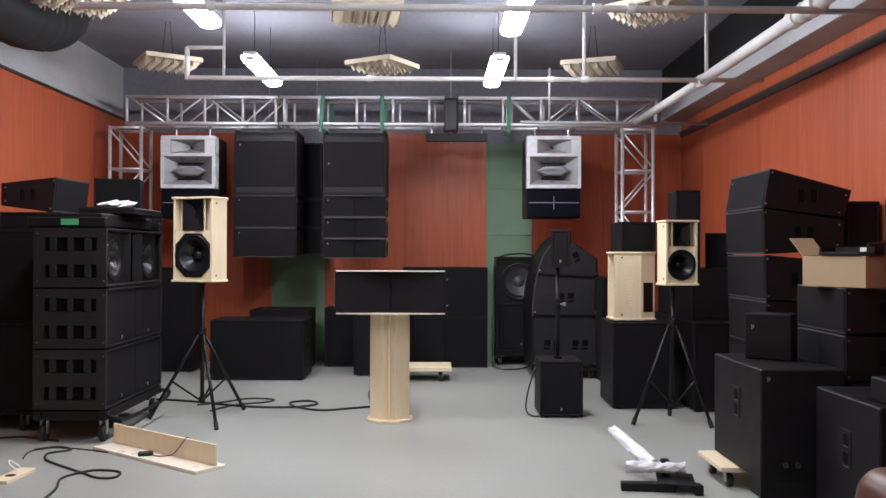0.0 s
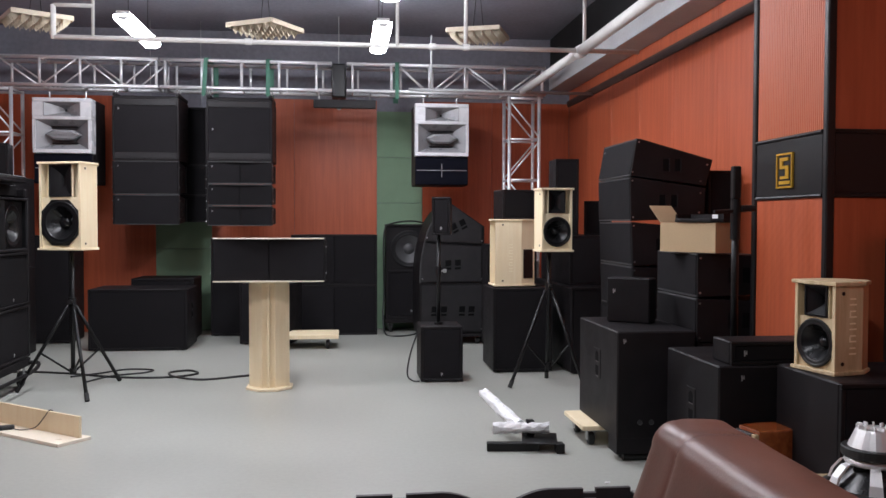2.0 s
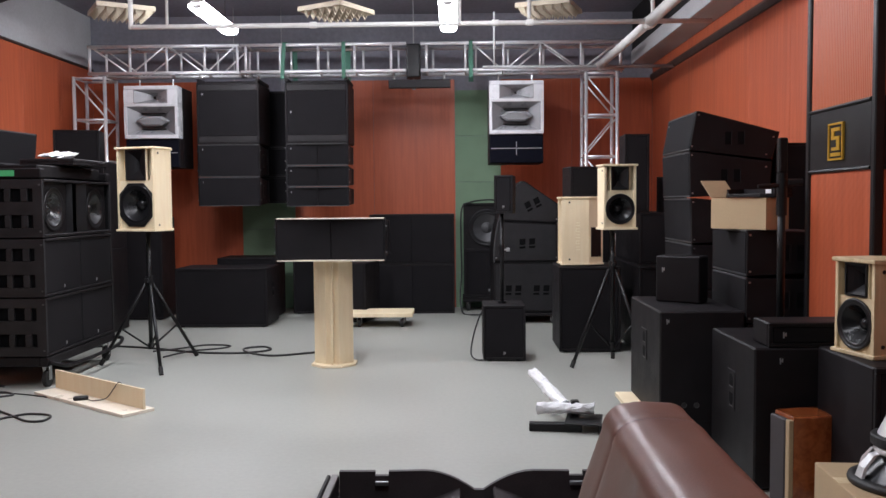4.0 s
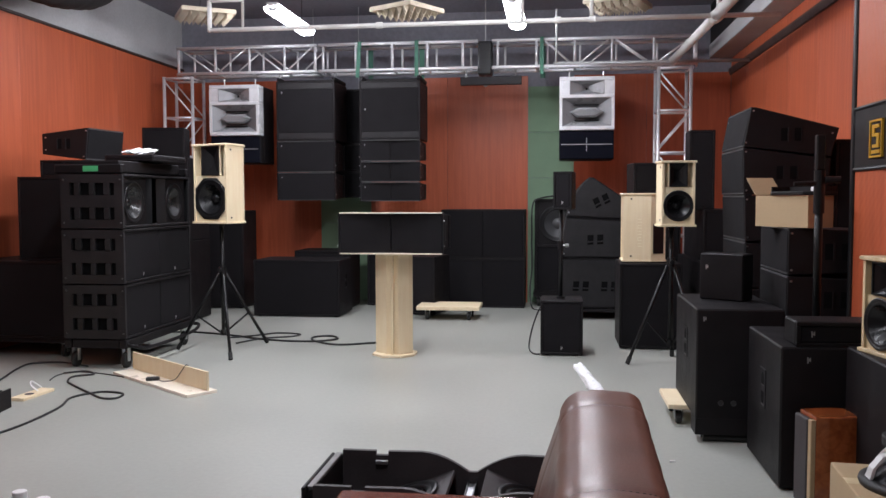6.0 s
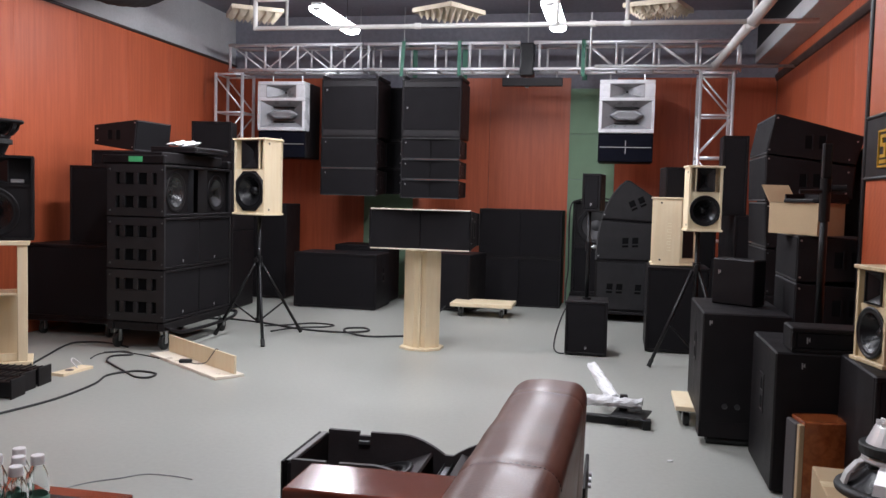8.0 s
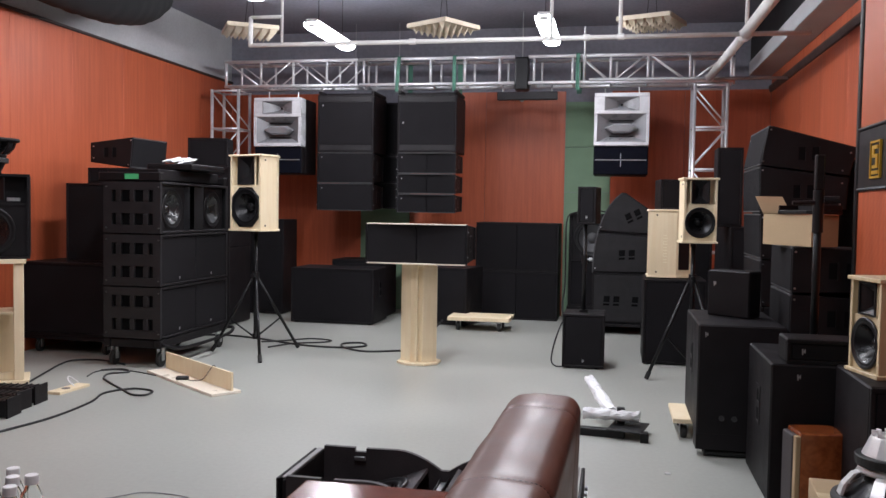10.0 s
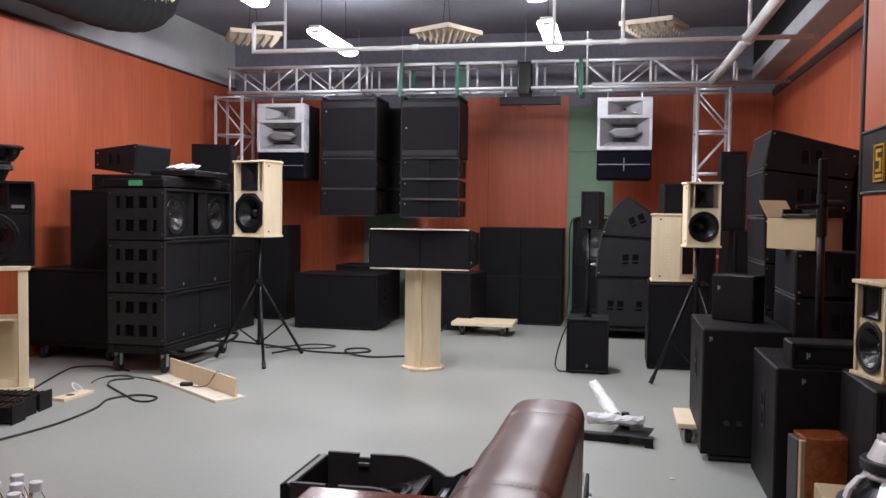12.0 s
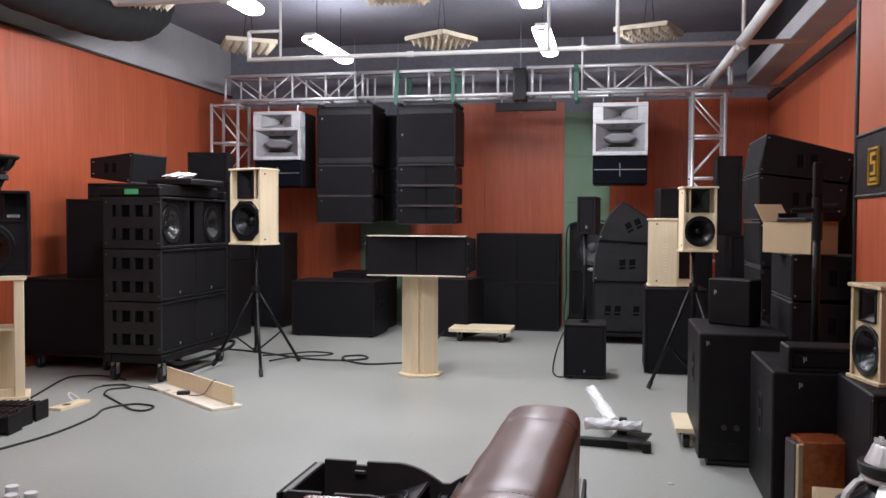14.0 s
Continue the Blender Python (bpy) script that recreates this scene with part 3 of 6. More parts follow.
def horn(parent, x0, x1, z0, z1, depth=0.09, mat=None, name="horn", y=-0.002):
    bm = B()
    xm, zm = (x0 + x1) / 2, (z0 + z1) / 2
    rings = []
    for k in range(5):
        u = k / 4
        s = (1 - u) ** 1.6
        a, b = 0.06 + 0.94 * s, 0.18 + 0.82 * (1 - u)
        rings.append([bm.verts.new((xm + dx * (x1 - x0) / 2 * a, y + depth * u, zm + dz * (z1 - z0) / 2 * b)) for dx, dz in ((-1, -1), (1, -1), (1, 1), (-1, 1))])
    for a, b in zip(rings, rings[1:]):
        for i in range(4):
            bm.faces.new((a[i], a[(i + 1) % 4], b[(i + 1) % 4], b[i]))
    throat = [v.co.copy() for v in rings[-1]]
    w = part(name, bm, mat or M_PLASTIC, parent)
    e = [tuple(v) for v in throat]
    part("throat", bx(B(), e[0][0], e[1][0], e[0][1], e[0][1] + 0.01, e[0][2], e[2][2]), M_PLASTIC, w, "dark throat")
    t = 0.008
    bm = B()
    bx(bm, x0 - t, x1 + t, y - 0.008, y, z1, z1 + t)
    bx(bm, x0 - t, x1 + t, y - 0.008, y, z0 - t, z0)
    bx(bm, x0 - t, x0, y - 0.008, y, z0, z1)
    bx(bm, x1, x1 + t, y - 0.008, y, z0, z1)
    part("flange", bm, mat or M_PLASTIC, w)
    return w


def shell(bm, w, d, h, back_w, open_front=0.02):
    """A cabinet with its front set in: plan narrows to the back."""
    prism(bm, [(-w / 2, open_front), (w / 2, open_front), (w / 2, d * 0.45), (back_w / 2, d), (-back_w / 2, d), (-w / 2, d * 0.45)], "z", 0, h, 0.006)


def sub_cabinet(name, m, w, d, h, label, category="subwoofer", group="", grille=True, handles=False, badge=True, jacks=False, split=0, feet=True, badge_z=None, bands=0.0):
    t = thing(name, m, label, category, group)
    f = 0.012 if feet else 0.0
    part("body", bx(B(), -w / 2, w / 2, 0.022 if grille else 0.004, d, f, h, 0.008), M_BLACK, t)
    rim = B()
    e = 0.02
    bx(rim, -w / 2, w / 2, 0, 0.021, f, f + e, 0.003)
    bx(rim, -w / 2, w / 2, 0, 0.021, h - e, h, 0.003)
    bx(rim, -w / 2, -w / 2 + e, 0, 0.021, f + e, h - e, 0.003)
    bx(rim, w / 2 - e, w / 2, 0, 0.021, f + e, h - e, 0.003)
    if grille:
        part("rim", rim, M_BLACK, t)
    else:
        rim.free()
    if grille:
        k = split or 1
        ww = (w - 2 * e - 0.004) / k
        for i in range(k):
            x0 = -w / 2 + e + 0.002 + i * ww
            part("grille", bx(B(), x0, x0 + ww - (0.004 if k > 1 else 0), 0.004, 0.020, f + e + 0.002 + bands, h - e - 0.002 - bands, 0.004), M_GRILLE, t)
        if bands:
            for z0 in (f + e + 0.001, h - e - 0.001 - bands):
                part("grille_band", bx(B(), -w / 2 + e + 0.002, w / 2 - e - 0.002, 0.001, 0.020, z0, z0 + bands, 0.003), M_SCUFF, t)
    if badge:
        badge_plate(t, 0.0 if badge is True else badge, 0.003, badge_z or (f + 0.06 if h < 0.6 else f + 0.085))
    if handles:
        for s in (-1, 1):
            hd = part("side_handle", bx(B(), s * w / 2 - 0.004, s * w / 2 + 0.003, d * 0.41, d * 0.58, h * 0.47, h * 0.76, 0.002), M_BLACK, t)
            for zz, up in ((0.545, -1), (0.685, 1)):
                yc, zc, a = d * 0.49, h * zz, d * 0.042
                ring = [(yc - a, zc - up * 0.03)] + [(yc - a * math.cos(k * math.pi / 8), zc + up * (0.005 + 0.028 * math.sin(k * math.pi / 8))) for k in range(9)] + [(yc + a, zc - up * 0.03)]
                xa, xb = sorted((s * (w / 2 + 0.0015), s * (w / 2 + 0.0042)))
                # flat near-black plate, the shade of the hole as colour
                part("hand_hole", prism(B(), ring[::up], "x", xa, xb), M_HOLE_SHADE, hd)
                # pale strip paints the glint on the lower lip
                part("lip", bx(B(), xa, xb + 0.001, yc - a, yc + a, zc - 0.037 if up > 0 else zc - 0.041, zc - 0.031 if up > 0 else zc - 0.034, 0.001), M_LIP_GLINT, hd, "lower lip with its glint put into the colour")
    if feet:
        for sx in (-1, 1):
            for yy in (0.06, d - 0.06):
                part("foot", rod(B(), (sx * (w / 2 - 0.06), yy, 0), (sx * (w / 2 - 0.06), yy, 0.013), 0.022, 10), M_RUBBER, t)
    if jacks:
        for xx in (0.0, 0.07):
            part("socket", lathe(B(), [(0.016, 0), (0.016, 0.005), (0.0135, 0.005), (0.0135, 0.0005), (0, 0.0005)], Matrix.Translation((w / 2 - 0.34 + xx, 0.0, 0.10)) @ FRONT, 16), M_EDGE, t)
    return t


def array_box(name, m, w, d, h, label, group="", taper=0.82, ply=False, badge=True, v=True):
    """A line array element: V shaped front behind foam, side profile tapering to the back, steel rigging at both sides."""
    t = thing(name, m, label, "line array speaker", group)
    hb = h * taper
    body = B()
    prism(body, [(0.05, 0.006), (0.05, h - 0.006), (d, (h + hb) / 2), (d, (h - hb) / 2)], "x", -w / 2 + 0.012, w / 2 - 0.012, 0.004)
    part("body", body, M_BLACK, t)
    dip = 0.03 if v else 0.0
    for z0, z1, nm in ((0, 0.009, "lower_plate"), (h - 0.009, h, "upper_plate")):
        p = B()
        prism(p, [(-w / 2 + 0.01, 0.0), (0, -0.025 if ply else 0.0), (w / 2 - 0.01, 0.0), (w / 2 - 0.01, 0.06), (-w / 2 + 0.01, 0.06)], "z", z0, z1)
        part(nm, p, M_PLY_EDGE if ply else M_EDGE, t, "pale bare plywood edge" if ply else "")
    for s in (-1, 1) if v else ():
        g = B()
        pts = [(s * (w / 2 - 0.014), 0.004), (s * 0.005, 0.004 + dip), (s * 0.005, 0.049 + dip * 0.1), (s * (w / 2 - 0.014), 0.049)]
        pts = pts if s < 0 else pts[::-1]
        prism(g, pts, "z", 0.0125, h - 0.0125)
        part("grille", g, M_GRILLE, t)
    if not v:
        part("grille", bx(B(), -w / 2 + 0.014, w / 2 - 0.014, 0.004, 0.049, 0.0125, h - 0.0125, 0.004), M_GRILLE, t)
    for s in (-1, 1):
        rg = part("rigging_plate", bx(B(), s * (w / 2 - 0.004) - 0.006, s * (w / 2 - 0.004) + 0.006, 0.0, 0.035, 0.002, h - 0.002, 0.002), M_PLASTIC, t)
        part("rigging_plate", bx(B(), s * (w / 2 - 0.004) - 0.006, s * (w / 2 - 0.004) + 0.006, d - 0.06, d - 0.02, (h - hb) / 2, (h + hb) / 2, 0.002), M_PLASTIC, t)
        for zz in (0.2, 0.8):
            part("pin", rod(B(), (s * (w / 2 + 0.001), 0.018, h * zz), (s * (w / 2 + 0.012), 0.018, h * zz), 0.005, 8), M_STEEL, rg)
        hh = part("side_handle", bx(B(), s * (w / 2 - 0.012) - 0.003, s * (w / 2 - 0.012) + 0.003, d * 0.40, d * 0.64, h * 0.3, h * 0.72, 0.002), M_PLASTIC, t)
        part("grip", bx(B(), s * (w / 2 - 0.008) - 0.004, s * (w / 2 - 0.008) + 0.004, d * 0.49, d * 0.55, h * 0.32, h * 0.70, 0.003), M_BLACK, hh)
    if badge:
        badge_plate(t, -w / 2 + 0.06, 0.006, h - 0.06, 0.011)
    return t


def array_wedge(name, m, w, prof, label, group=""):
    """A line array element of trapezoid side view. prof: depth and height of front low, front high, back high, back low."""
    t = thing(name, m, label, "line array speaker", group)
    (y0, z0), (y1, z1), (y2, z2), (y3, z3) = prof
    g = 0.003
    part("body", prism(B(), [(y0 + 0.035, z0 + g), (y1 + 0.035, z1 - g), (y2, z2 - g), (y3, z3 + g)], "x", -w / 2 + 0.014, w / 2 - 0.014, 0.004), M_BLACK, t)
    part("grille", prism(B(), [(y0, z0 + 0.016), (y1, z1 - 0.016), (y1 + 0.034, z1 - 0.016), (y0 + 0.034, z0 + 0.016)], "x", -w / 2 + 0.016, w / 2 - 0.016, 0.003), M_GRILLE, t)
    for ya, za, zb, nm in ((y0, z0 + g, z0 + 0.014, "lower_lip"), (y1, z1 - 0.014, z1 - g, "upper_lip")):
        part(nm, bx(B(), -w / 2 + 0.015, w / 2 - 0.015, ya + 0.002, ya + 0.034, za, zb, 0.002), M_EDGE, t)
    cy, cz = (y0 + y1 + y2 + y3) / 4, (z0 + z1 + z2 + z3) / 4
    for s in (-1, 1):
        xa, xb = sorted((s * (w / 2 - 0.0135), s * w / 2))
        sp = part("side_plate", prism(B(), [(y0 + 0.004, z0 + g), (y1 + 0.004, z1 - g), (y2 - 0.01, z2 - 0.008), (y3 - 0.01, z3 + 0.008)], "x", xa, xb, 0.003), M_BLACK, t)
        for k in (-1, 1):
            xa, xb = sorted((s * (w / 2 - 0.001), s * (w / 2 + 0.0015)))
            # no real opening: a near-black plate paints the hole's shade
            part("hand_hole", bx(B(), xa, xb, cy + k * 0.045 - 0.022, cy + k * 0.045 + 0.022, cz - 0.045, cz + 0.045, 0.0005), M_HOLE_SHADE, sp)
            part("grip", bx(B(), min(xa, s * (w / 2 + 0.006)), max(xb, s * (w / 2 + 0.006)), cy + k * 0.045 + 0.023, cy + k * 0.045 + 0.034, cz - 0.05, cz + 0.05, 0.002), M_BLACK, sp)
        for yy, zz in ((y0 + 0.02, z0 + 0.03), (y1 + 0.02, z1 - 0.03), (y2 - 0.05, z2 - 0.04), (y3 - 0.05, z3 + 0.04)):
            part("rigging_pin", rod(B(), (s * (w / 2 - 0.002), yy, zz), (s * (w / 2 + 0.009), yy, zz), 0.006, 8), M_STEEL, sp)
    badge_plate(t, -w / 2 + 0.06, y1 + 0.004 + (y0 - y1) * 0.2, z1 - 0.06, 0.013)
    return t


def wooden_monitor(name, m, w, d, h, label, mat=None, group="bare wooden monitors", front=True, text=False, cutout=False, octagon=False):
    """An unpainted plywood monitor: overhanging top and bottom boards, horn over woofer, port slots beside the horn."""
    mat = mat or M_PINE
    t = thing(name, m, label, "speaker", group)
    b = B()
    th = 0.018
    zc = h * 0.60
    # walls of the box: sides, tapered back, front board in three pieces
    prism(b, [(-w / 2, 0), (-w / 2 + th, 0), (-w / 2 + th, d * 0.62), (-w * 0.27, d - th), (w * 0.27, d - th), (w / 2 - th, d * 0.62), (w / 2 - th, 0), (w / 2, 0), (w / 2, d * 0.64), (w * 0.28, d), (-w * 0.28, d), (-w / 2, d * 0.64)], "z", th, h - th)
    part("body", b, mat, t)
    for z0 in (0, h - th):
        p = B()
        prism(p, [(-w / 2 - 0.012, -0.012), (w / 2 + 0.012, -0.012), (w / 2 + 0.012, d * 0.66), (w * 0.3, d + 0.01), (-w * 0.3, d + 0.01), (-w / 2 - 0.012, d * 0.66)], "z", z0, z0 + th, 0.003)
        part("top_board" if z0 else "bottom_board", p, mat, t)
    if front:
        r = min(w * 0.46, zc * 0.44)
        hw = w * 0.26
        f = B()
        holed_board(f, -w / 2 + th, w / 2 - th, th, zc, 0.012, 0.03, 0, th + (zc - th) * 0.5, r * 0.86)
        bx(f, -hw - 0.012, -hw, 0.012, 0.03, zc, h - th)
        bx(f, hw, hw + 0.012, 0.012, 0.03, zc, h - th)
        bx(f, -w / 2 + th, w / 2 - th, 0.075, 0.085, zc, h - th)
        part("front_board", f, mat, t)
        wf = driver(t, r, (0, 0.010, th + (zc - th) * 0.5), name="woofer")
        if octagon:
            pl = B()
            n, zw = 8, th + (zc - th) * 0.5
            ring = []
            for i in range(n):
                c, s = math.cos(2 * math.pi * (i + 0.5) / n), math.sin(2 * math.pi * (i + 0.5) / n)
                ring.append([pl.verts.new(p) for p in ((r * 1.15 * c, 0.0115, zw + r * 1.15 * s), (r * 1.15 * c, 0.0015, zw + r * 1.15 * s), (r * 1.0 * c, 0.0015, zw + r * 1.0 * s), (r * 1.0 * c, 0.0115, zw + r * 1.0 * s))])
            for a, b in zip(ring, ring[1:] + ring[:1]):
                for i in range(4):
                    pl.faces.new((a[i], a[(i + 1) % 4], b[(i + 1) % 4], b[i]))
            part("gasket", pl, M_PLASTIC, wf)
        horn(t, -hw + 0.004, hw - 0.004, zc + 0.012, h - th - 0.012, 0.055, y=0.012)
    for s in (-1, 1):
        for zz in (th + 0.035, h - th - 0.035):
            part("insert_nut", rod(B(), (s * (w / 2 - 0.001), d * 0.18, zz), (s * (w / 2 + 0.003), d * 0.18, zz), 0.009, 10), M_PLASTIC, t)
    if cutout:
        a = math.atan2(w * 0.22, d * 0.36)
        o = part("connector_recess", bx(B(), 0, 0.003, -0.055, 0.055, h * 0.12, h * 0.55, 0.001), M_PLASTIC, t, "dark connector recess")
        o.matrix_local = pose(w * 0.39 + 0.001, d * 0.82, 0, 0, 0, math.degrees(a))
    if text:
        for s in (-1, 1):
            z = h * 0.22
            yc = d * 0.33 + 0.02
            for k in range(5):
                lb = B()
                bx(lb, s * w / 2 - 0.0015, s * w / 2 + 0.0015, yc - 0.02, yc + 0.02, z, z + 0.007)
                bx(lb, s * w / 2 - 0.0015, s * w / 2 + 0.0015, yc - 0.018, yc + 0.016, z + 0.026, z + 0.033)
                if k % 2:
                    bx(lb, s * w / 2 - 0.0015, s * w / 2 + 0.0015, yc - 0.02, yc - 0.013, z + 0.0075, z + 0.0255)
                part("lettering_bar", lb, M_TEXT, t)
                z += 0.056
    return t


def tripod(name, m, feet, hub, top, label):
    mat = M_STAND
    t = thing(name, m, label, "speaker stand", "tripod stands")
    pole = part("pole", rod(B(), (0, 0, 0.16), (0, 0, top), 0.0175, 14), mat, t, smooth=True)
    part("collar", rod(B(), (0, 0, hub - 0.05), (0, 0, hub + 0.05), 0.032, 14), M_PLASTIC, t)
    part("knob", lathe(B(), [(0, 0.035), (0.02, 0.033), (0.022, 0.012), (0.008, 0.01), (0.008, -0.03)], Matrix.Translation((0, -0.045, hub + 0.02)) @ FRONT, 12), M_PLASTIC, t)
    part("lower_collar", rod(B(), (0, 0, 0.15), (0, 0, 0.20), 0.028, 14), M_PLASTIC, t)
    part("top_collar", rod(B(), (0, 0, top - 0.03), (0, 0, top), 0.026, 14), M_PLASTIC, t)
    for i, (x, y) in enumerate(feet):
        f = Vector((x, y, 0.012))
        a = math.atan2(y, x)
        c, s = math.cos(a), math.sin(a)
        head = Vector((0.032 * c, 0.032 * s, hub - 0.02))
        leg = part("leg", rod(B(), head, f, 0.0145, 12), mat, t, smooth=True)
        d = (f - head).normalized()
        part("rubber_foot", rod(B(), f - d * 0.06, f + d * 0.004, 0.019, 12), M_RUBBER, leg)
        mid = head.lerp(f, 0.55)
        part("brace", rod(B(), (0.028 * c, 0.028 * s, 0.175), mid, 0.009, 8), mat, t, smooth=True)
    return t


def caster(parent, x, y, r=0.05, top=0.14):
    c = part("caster", lathe(B(), [(0, -0.018), (r * 0.9, -0.018), (r, -0.012), (r, 0.012), (r * 0.9, 0.018), (0, 0.018)], Matrix.Translation((x, y, r)) @ Matrix.Rotation(radians(90), 4, "Y"), 18), M_RUBBER, parent)
    f = B()
    for s in (-1, 1):
        bx(f, x + s * 0.024 - 0.003, x + s * 0.024 + 0.003, y - 0.022, y + 0.022, r - 0.01, top - 0.006, 0.002)
    bx(f, x - 0.035, x + 0.035, y - 0.035, y + 0.035, top - 0.0055, top, 0.001)
    part("fork", f, M_STEEL, c)


# ---------------- hung loudspeakers ----------------
def horn_speaker(name, m, label):
    t = thing(name, m, label, "speaker", "horn speakers")
    w, d, h, hh = 0.635, 0.55, 0.96, 0.62
    zb = h - hh
    part("body", bx(B(), -w / 2, w / 2, 0.16, d, 0, h, 0.01), M_BLACK, t)
    part("skirt", bx(B(), -w / 2, w / 2, 0.03, 0.159, 0, zb - 0.004, 0.004), M_BLACK, t)
    part("lower_grille", bx(B(), -w / 2 + 0.006, w / 2 - 0.006, 0.004, 0.029, 0.006, zb - 0.012, 0.004), M_DARKBLUE, t, "dark blue cloth grille")
    part("stripe", bx(B(), -w / 2 + 0.02, w / 2 - 0.02, 0.0, 0.0035, zb * 0.50, zb * 0.50 + 0.008), M_LOGO, t, "thin pale stripe")
    for za, zz in ((0.28, 0.49), (0.545, 0.74)):
        part("stripe", bx(B(), -0.004, 0.004, 0.001, 0.0038, zb * za, zb * zz), M_LOGO, t)
    # white rim with two openings
    rm = B()
    a, b2 = w / 2, 0.045
    zs = [zb, zb + 0.045, zb + 0.375, zb + 0.415, h - 0.045, h]
    bx(rm, -a, a, -0.02, 0.158, zs[0], zs[1], 0.006)
    bx(rm, -a, a, -0.02, 0.158, zs[2], zs[3], 0.006)
    bx(rm, -a, a, -0.02, 0.158, zs[4], zs[5], 0.006)
    for s in (-1, 1):
        bx(rm, s * (a - 0.017) - 0.017, s * (a - 0.017) + 0.017, -0.019, 0.158, zs[1], zs[2])
        bx(rm, s * (a - 0.06) - 0.06, s * (a - 0.06) + 0.06, -0.019, 0.158, zs[3], zs[4])
    part("bezel", rm, M_HORN2, t, "white moulded bezel")
    horn(t, -a + 0.125, a - 0.125, zs[3] + 0.006, zs[4] - 0.006, 0.15, M_HORN, "high_horn", y=-0.012)
    bm = B()
    # wide lower horn: four sloping walls
    o = [(-a + 0.034, zs[1]), (a - 0.034, zs[1]), (a - 0.034, zs[2]), (-a + 0.034, zs[2])]
    zm = (zs[1] + zs[2]) / 2
    i4 = [(-0.10, zm - 0.07), (0.10, zm - 0.07), (0.10, zm + 0.07), (-0.10, zm + 0.07)]
    vo = [bm.verts.new((p[0], -0.012, p[1])) for p in o]
    vi = [bm.verts.new((p[0], 0.15, p[1])) for p in i4]
    for k in range(4):
        bm.faces.new((vo[k], vo[(k + 1) % 4], vi[(k + 1) % 4], vi[k]))
    bm.faces.new(vi)
    low = part("low_horn", bm, M_HORN, t)
    plug = B()
    prism(plug, [(-0.19, zm - 0.005), (-0.10, zm - 0.055), (0.10, zm - 0.055), (0.19, zm - 0.005), (0.19, zm + 0.005), (0.10, zm + 0.055), (-0.10, zm + 0.055), (-0.19, zm + 0.005)], "y", 0.0, 0.14, 0.02)
    part("phase_plug", plug, M_HORN, low)
    for s in (-1, 1):
        # dark strip stands for the shade behind the phase plug
        bl = B()
        prism(bl, [(-0.15, zm + s * 0.085), (0.15, zm + s * 0.085), (0.13, zm + s * 0.10), (-0.13, zm + s * 0.10)][::s], "y", 0.075, 0.12, 0.003)
        part("blade", bl, M_PLASTIC, low, "dark strip for the shade beside the plug")
        part("eye_bolt", rod(B(), (s * 0.2, 0.2, h), (s * 0.2, 0.2, h + 0.10), 0.009, 8), M_STEEL, t)
    return t


hl = horn_speaker("horn_speaker", pose(-2.905, 10.0, 1.83), "silver grey double horn loudspeaker hung from the truss")
hr = copy_thing(hl, pose(1.39, 10.0, 1.845))


def hung_row(x0, x1, y, heights, top, kind, label):
    z = top
    for i, hgt in enumerate(heights):
        z -= hgt
        w = x1 - x0
        if i == 0:
            sub_cabinet("hung_subwoofer", pose((x0 + x1) / 2, y, z), w, 0.62, hgt - 0.006, "large black loudspeaker hung first under the truss", group="hung speakers", badge=-w / 2 + 0.07, feet=False, bands=0.07, badge_z=0.36 if kind else 0.58)
        else:
            array_box("array_speaker", pose((x0 + x1) / 2, y, z), w, 0.5, hgt - 0.006, label, "hung speakers", v=kind)


hung_row(-2.36, -1.63, 9.97, [0.72, 0.385, 0.345], 2.82, False, "black line array element hanging below a black loudspeaker")
hung_row(-1.325, -0.585, 9.99, [0.71, 0.262, 0.25, 0.235], 2.815, True, "black line array element with V front hanging in a row")
for z, hgt in ((2.10, 0.70), (1.74, 0.355), (1.40, 0.335)):
    sub_cabinet("hung_subwoofer", pose(-1.80, 10.68, z), 0.74, 0.46, hgt, "black loudspeaker hung behind another row", group="hung speakers", badge=False, feet=False)
for s in (-2.1, -1.5):
    part("drop_chain", rod(B(), (s, 10.72, 2.80), (s, 10.72, ZC), 0.005, 6), M_STEEL, tagged(thing("drop_chain", pose(0, 0, 0), "thin steel chain holding a hung loudspeaker", "chain", "drop chains")))
for x0, x1 in ((-2.36, -1.63), (-1.325, -0.585)):
    fb = thing("fly_bar", pose(0, 0, 0), "black steel fly frame between truss and speakers", "fly frame", "fly frames")
    for s in (x0 + 0.02, x1 - 0.02):
        part("side_bar", bx(B(), s - 0.02, s + 0.02, 10.0, 10.56, 2.822, 2.862, 0.004), M_BLACK, fb)
    part("cross_bar", bx(B(), x0 + 0.041, x1 - 0.041, 10.2, 10.26, 2.824, 2.86, 0.004), M_BLACK, fb)
    for s in (x0 + 0.02, x1 - 0.02):
        part("shackle", tube(B(), [(s, 10.1, 2.862), (s - 0.02, 10.1, 2.89), (s, 10.1, 2.93), (s + 0.02, 10.1, 2.89), (s, 10.1, 2.862)], 0.007), M_STEEL, fb)

# ---------------- middle of the floor ----------------
ped = thing("pedestal", pose(-0.385, 7.25, 0), "pale plywood pedestal with hollow flutes and an octagonal foot", "pedestal")
n8 = [(0.205 * math.cos(math.pi * (i + 0.5) / 4), 0.205 * math.sin(math.pi * (i + 0.5) / 4)) for i in range(8)]
part("foot_board", prism(B(), n8, "z", 0, 0.022, 0.003), M_PINE, ped)
part("top_board", prism(B(), [(p[0] * 0.8, p[1] * 0.8) for p in n8], "z", 0.892, 0.912, 0.003), M_PINE, ped)
c = B()
